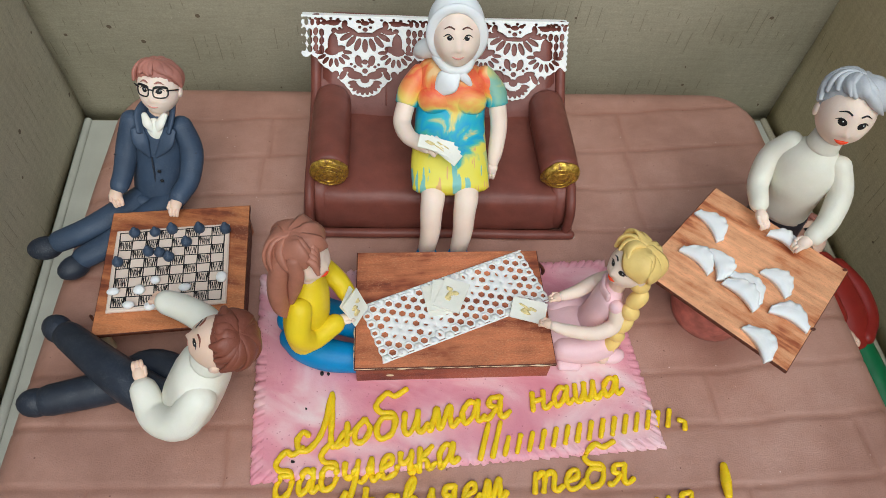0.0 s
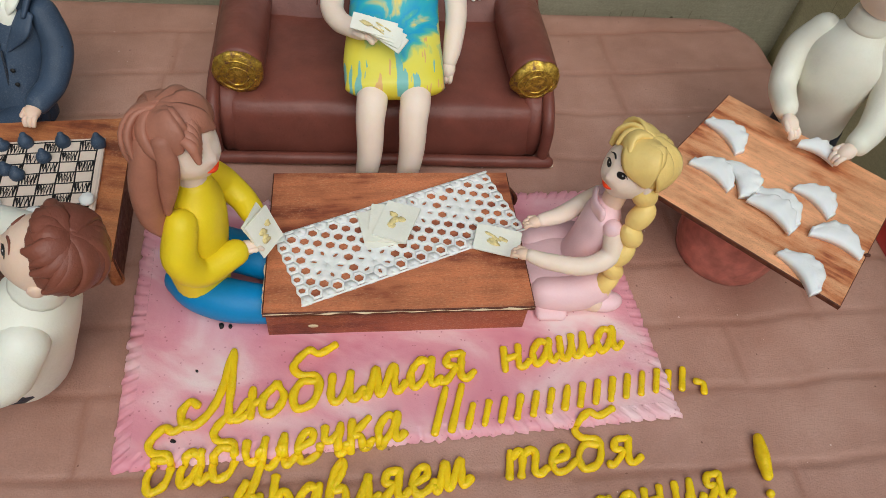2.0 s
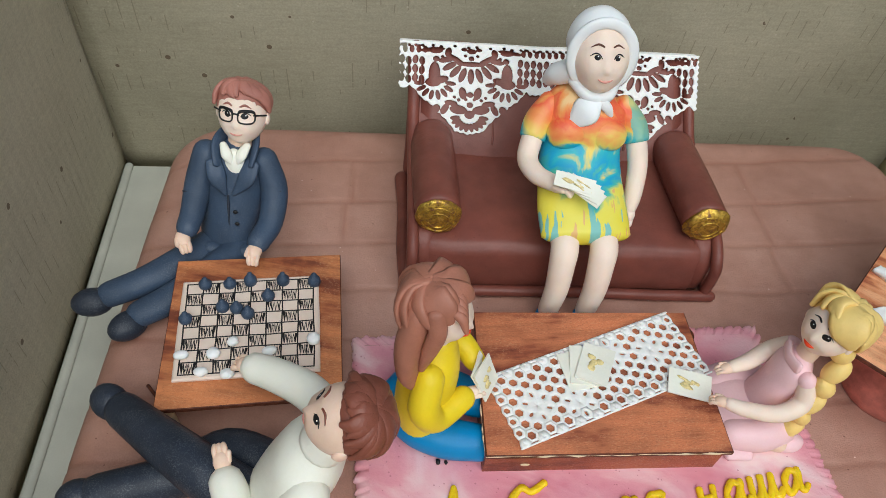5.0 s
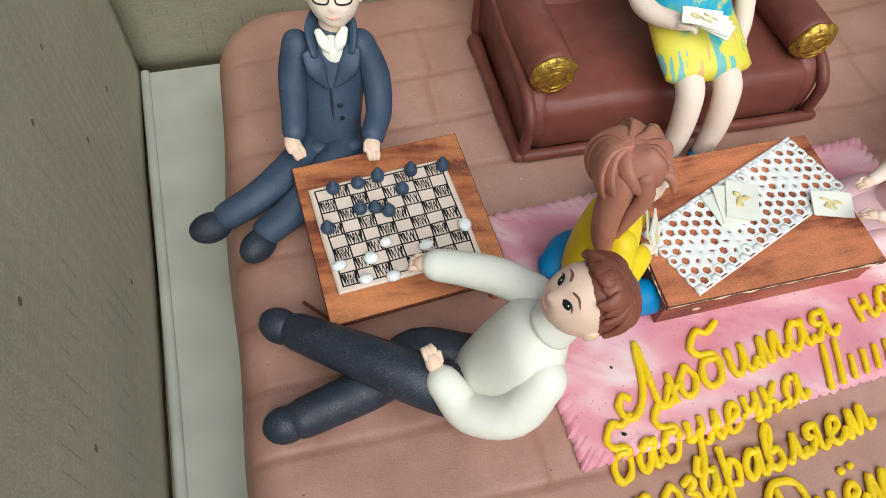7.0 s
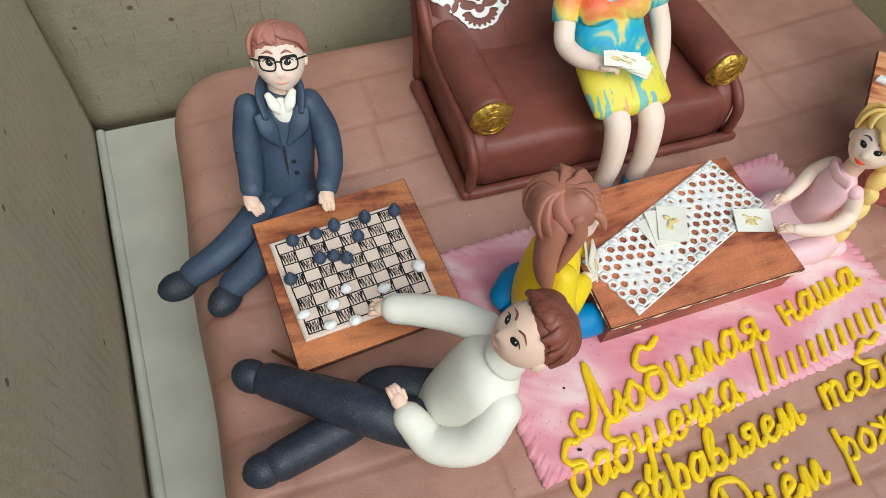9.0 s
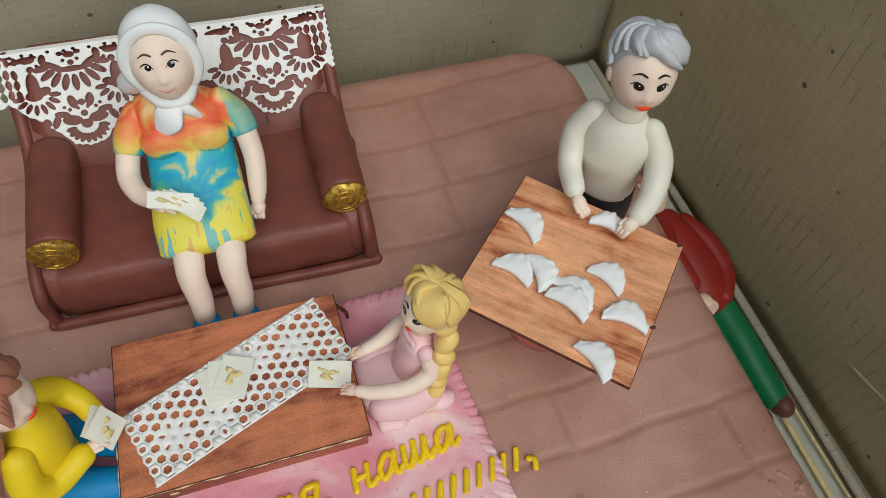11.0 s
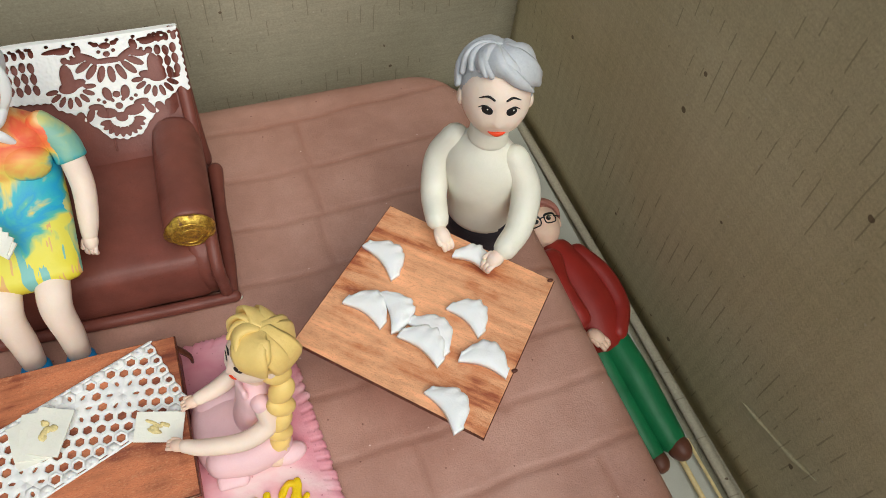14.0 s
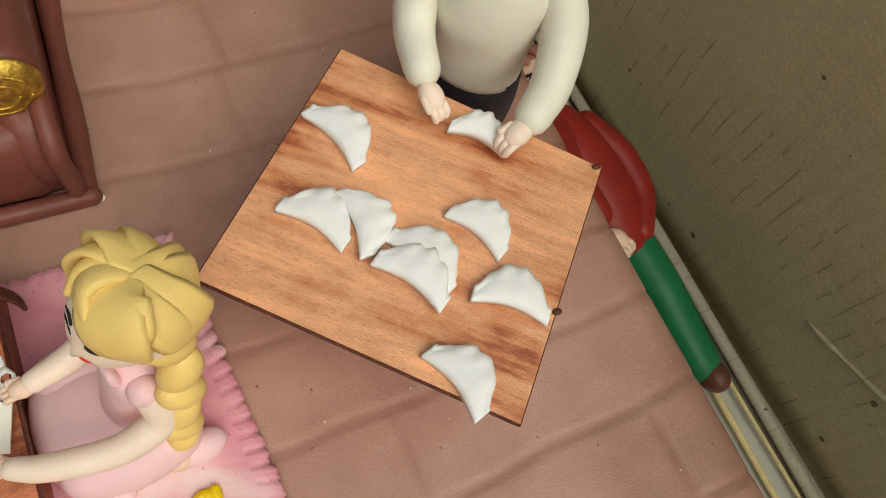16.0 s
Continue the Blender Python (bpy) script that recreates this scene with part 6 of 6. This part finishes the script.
for q in range(5):
    s.limb([(-0.0690, -0.0020 - 0.002 * q, 0.0895 - 0.0003 * q * q), (-0.0625, -0.0060 - 0.0020 * q, 0.0880 - 0.0008 * q), (-0.0605, -0.0115 - 0.0012 * q, 0.0825 - 0.0006 * q)], [0.0014, 0.0019, 0.0010], AUBURN, (0, 1, 0), 8)
s.settle((-0.0675, -0.0049, 0.0065), (0.0035, -0.0029, 0), (-0.0483, 0.0481), 0.919, 0.9637)
thing("yellow_jumper_doll", s, "kneeling doll in a yellow jumper and blue trousers", "doll")
for k in range(2):
    playing_card("white sugar playing card held upright by the kneeling doll", (-0.0499 + 0.0015 * k, -0.0047 - 0.001 * k), (0.0115, 0.0135), 70 - 10 * k, 0.0313, (62, 0))

# girl doll in a pink dress
s = Shape()
H = (0.0735, 0.0010, 0.0590)
s.limb([(0.0650, -0.0010, 0.0060), (0.0650, -0.0010, 0.0160), (0.0668, -0.0005, 0.0270), (0.0690, 0.0000, 0.0370), (0.0700, 0.0002, 0.0430)], [(0.0128, 0.0122), (0.0092, 0.0078), (0.0082, 0.0066), (0.0088, 0.0062), (0.0042, 0.0040)], PINK, (0, 1, 0), 22, 6, (0.3, 0.5))
s.limb([(0.0690, -0.0120, 0.0090), (0.0600, -0.0150, 0.0090), (0.0500, -0.0140, 0.0080)], [0.0072, 0.0070, 0.0066], PINK, (0, 0, 1), 16)
s.limb([(0.0680, 0.0090, 0.0090), (0.0590, 0.0110, 0.0095), (0.0480, 0.0090, 0.0085)], [0.0072, 0.0072, 0.0066], PINK, (0, 0, 1), 16)
s.limb([(0.0620, -0.0020, 0.0100), (0.0540, -0.0020, 0.0095), (0.0455, -0.0025, 0.0080)], [(0.0125, 0.0065), (0.0145, 0.0062), (0.0150, 0.0055)], PINK, (0, 1, 0), 20)
s.limb([(0.0560, -0.0200, 0.0042), (0.0480, -0.0195, 0.0042)], [(0.0040, 0.0022), (0.0044, 0.0020)], PINK, (0, 1, 0), 12)
s.limb([(0.0630, -0.0150, 0.0060), (0.0690, -0.0170, 0.0058)], 0.0038, SKIN, (0, 0, 1), 12)
s.ball((0.0740, -0.0165, 0.0052), (0.0042, 0.0066, 0.0034), PINK, (0.9, 0.2, 0))
s.limb([(0.0710, -0.0085, 0.0370), (0.0705, -0.0125, 0.0290), (0.0610, -0.0155, 0.0265), (0.0480, -0.0148, 0.0285), (0.0420, -0.0130, 0.0292)], [0.0037, 0.0037, 0.0034, 0.0030, 0.0024], SKIN_PALE, (0, 0, 1), 14)
fist(s, (0.0395, -0.0118, 0.0288), 0.0026, SKIN, (-0.9, 0.3, -0.1))
s.limb([(0.0690, 0.0085, 0.0375), (0.0650, 0.0105, 0.0310), (0.0560, 0.0065, 0.0285), (0.0485, 0.0035, 0.0290)], [0.0036, 0.0035, 0.0032, 0.0025], SKIN_PALE, (0, 0, 1), 14)
fist(s, (0.0460, 0.0030, 0.0285), 0.0026, SKIN, (-0.9, -0.1, -0.1))
for y in (-0.0088, 0.0086):
    s.ball((0.0702, y * 0.92, 0.0385), (0.0035, 0.0036, 0.0034), PINK)
s.limb([(0.0660, -0.0055, 0.0425), (0.0645, 0.0, 0.0420), (0.0660, 0.0055, 0.0425)], [(0.003, 0.0012)] * 3, PINK, (0, 0, 1), 10)
s.limb([(0.0702, 0.0002, 0.0410), (0.0715, 0.0005, 0.0500)], 0.0040, SKIN, (0, 1, 0), 14)
head(s, H, 0.0100, (-0.84, -0.42, 0.28), SKIN_PALE, True, LIPS, (0, 0, 1), False, INK, 1.1, 1.25)
hair(s, (H[0] + 0.0012, H[1], H[2] + 0.0012), 0.0104, (-0.84, -0.42, 0.28), BLOND, (0, 0, 1), 42, 0, -48, 12, 12, 0.6, 0.40)
braid = [(0.0785, -0.0050, 0.0530), (0.0785, -0.0080, 0.0450), (0.0768, -0.0100, 0.0370), (0.0748, -0.0118, 0.0290), (0.0732, -0.0130, 0.0215), (0.0722, -0.0138, 0.0150)]
for k, p in enumerate(braid):
    s.ball(p, (0.0046 - 0.0002 * k, 0.0040, 0.0064), BLOND, (0.3, -1, 0), (0.7 if k % 2 else -0.7, 0, 1), 16, 12)
s.limb([(0.0722, -0.0138, 0.0140), (0.0712, -0.0143, 0.0090), (0.0708, -0.0146, 0.0070)], [0.0032, 0.0036, 0.0018], BLOND, (1, 0, 0), 12)
s.settle((0.0678, -0.0023, 0.0019), (-0.0001, -0.0011, 0), (-0.0432, 0.0036), 0.9853, 0.9727)
thing("pink_dress_doll", s, "sitting doll in a pale pink dress with a blond braid", "doll")

# cook doll behind the board
s = Shape()
H = (0.1745, 0.0600, 0.0935)
side = (0.76, -0.64, 0)
s.limb([(0.1735, 0.0590, 0.0000), (0.1725, 0.0580, 0.0150), (0.1715, 0.0570, 0.0300)], [(0.0145, 0.0115), (0.0150, 0.0118), (0.0142, 0.0110)], NAVY_DARK, side, 24, 5, (0.1, 0.1))
s.limb([(0.1713, 0.0568, 0.0280), (0.1713, 0.0568, 0.0400), (0.1715, 0.0575, 0.0520), (0.1720, 0.0580, 0.0640), (0.1728, 0.0588, 0.0735)], [(0.0138, 0.0112), (0.0136, 0.0116), (0.0150, 0.0140), (0.0156, 0.0120), (0.0076, 0.0068)], IVORY, side, 26, 6, (0.15, 0.5))
s.limb([(0.1625, 0.0662, 0.0675), (0.1560, 0.0655, 0.0575), (0.1512, 0.0570, 0.0475), (0.1492, 0.0455, 0.0455)], [0.0056, 0.0060, 0.0054, 0.0047], IVORY, (1, 0, 0), 18)
s.limb([(0.1815, 0.0505, 0.0675), (0.1845, 0.0430, 0.0565), (0.1790, 0.0325, 0.0480), (0.1710, 0.0255, 0.0460)], [0.0056, 0.0060, 0.0054, 0.0047], IVORY, (1, 0, 0), 18)
fist(s, (0.1492, 0.0385, 0.0440), 0.0036, SKIN_PALE, (0.25, -0.85, -0.35))
fist(s, (0.1660, 0.0228, 0.0445), 0.0036, SKIN_PALE, (-0.85, -0.3, -0.35))
s.limb([(0.1728, 0.0590, 0.0735), (0.1732, 0.0592, 0.0790)], [0.0078, 0.0072], IVORY, (1, 0, 0), 20, 4, (0.2, 0.3))
head(s, H, 0.0134, (-0.24, -0.93, 0.18), SKIN_PALE, True, LIPS, (0.06, 0.1, 1), False, INK, 1.12, 1.2, 0.0, 0.4)
hair(s, (H[0] + 0.0006, H[1] + 0.0008, H[2] + 0.0016), 0.0134, (-0.26, -0.90, 0.30), SILVER, (0.06, 0.1, 1), 50, 14, -36, 24, 15, 0.8, 0.22)
s.settle((0.1724, 0.0559, -0.0015), (-0.0006, 0, 0), (-0.0687, -0.0361), 1.0355, 0.9788)
thing("cook_doll", s, "grey-haired doll in a cream jumper behind the board", "doll")

# doll lying beside the cake
s = Shape()
H = (0.2140, 0.0720, -0.0220)
s.limb([(0.2170, 0.0580, -0.0300), (0.2215, 0.0450, -0.0320), (0.2255, 0.0250, -0.0360), (0.2255, 0.0100, -0.0420)], [(0.0105, 0.0105), (0.0130, 0.0120), (0.0138, 0.0120), (0.0125, 0.0110)], RED, (1, 0, 0), 22, 6, (0.6, 0.5))
s.limb([(0.2285, 0.0540, -0.0270), (0.2365, 0.0400, -0.0290), (0.2392, 0.0240, -0.0330), (0.2335, 0.0110, -0.0340)], [0.0054, 0.0058, 0.0056, 0.0046], RED, (0, 0, 1), 16)
s.limb([(0.2115, 0.0500, -0.0200), (0.2085, 0.0350, -0.0180), (0.2135, 0.0180, -0.0230)], [0.0058, 0.0062, 0.0056], RED, (0, 0, 1), 16)
fist(s, (0.2195, 0.0090, -0.0290), 0.0042, SKIN, (0.5, -0.8, 0))
s.limb([(0.2310, 0.0120, -0.0420), (0.2355, -0.0080, -0.0450), (0.2395, -0.0260, -0.0510), (0.2430, -0.0400, -0.0560)], [0.0088, 0.0084, 0.0080, 0.0074], GREEN, (0, 0, 1), 18)
s.limb([(0.2225, 0.0110, -0.0440), (0.2255, -0.0100, -0.0495), (0.2290, -0.0290, -0.0550), (0.2320, -0.0430, -0.0590)], [0.0082, 0.0076, 0.0070, 0.0062], GREEN, (0, 0, 1), 18)
s.ball((0.2450, -0.0455, -0.0560), (0.0058, 0.0072, 0.0066), COCOA, (0.2, -0.8, 0.5))
s.ball((0.2335, -0.0480, -0.0600), (0.0054, 0.0066, 0.0058), COCOA, (0.2, -0.8, 0.3))
s.limb([(0.2160, 0.0600, -0.0280), (0.2150, 0.0660, -0.0250)], 0.0055, SKIN, (1, 0, 0), 12)
head(s, H, 0.0108, (-0.1, -0.35, 0.93), SKIN, True, None, (-0.1, 0.93, 0.35), True, None, 1.12)
hair(s, (H[0], H[1] + 0.001, H[2]), 0.0108, (-0.1, -0.35, 0.93), RUSSET, (-0.1, 0.93, 0.35), 46, 10, -40, 16, 21, 0.3)
s.settle((0.2181, 0.0509, -0.0651), (0.0018, 0.0005, 0.0037), (-0.0682, -0.007), 0.9712, 0.9825)
thing("lying_doll", s, "doll in a red jumper and green trousers lying beside the cake", "doll")

# ---- crumbs and specks ----
for k, (x, y, r) in enumerate(((-0.0740, -0.0660, 0.0009), (-0.0700, -0.0420, 0.0006), (-0.0270, -0.0345, 0.0008), (-0.0290, -0.0480, 0.0006), (-0.0640, -0.0250, 0.0013), (-0.0610, -0.0252, 0.0009))):
    s = Shape()
    s.ball((x, y, ground(x, y) + r * 0.4), (r, r * 0.7, r * 0.6), INK, (0.3 + k, 1, 0), seg=8, rings=6, rough=0.5)
    thing("chocolate_crumb", s, "tiny black chocolate crumb on the pink rug", "crumb", "crumbs")
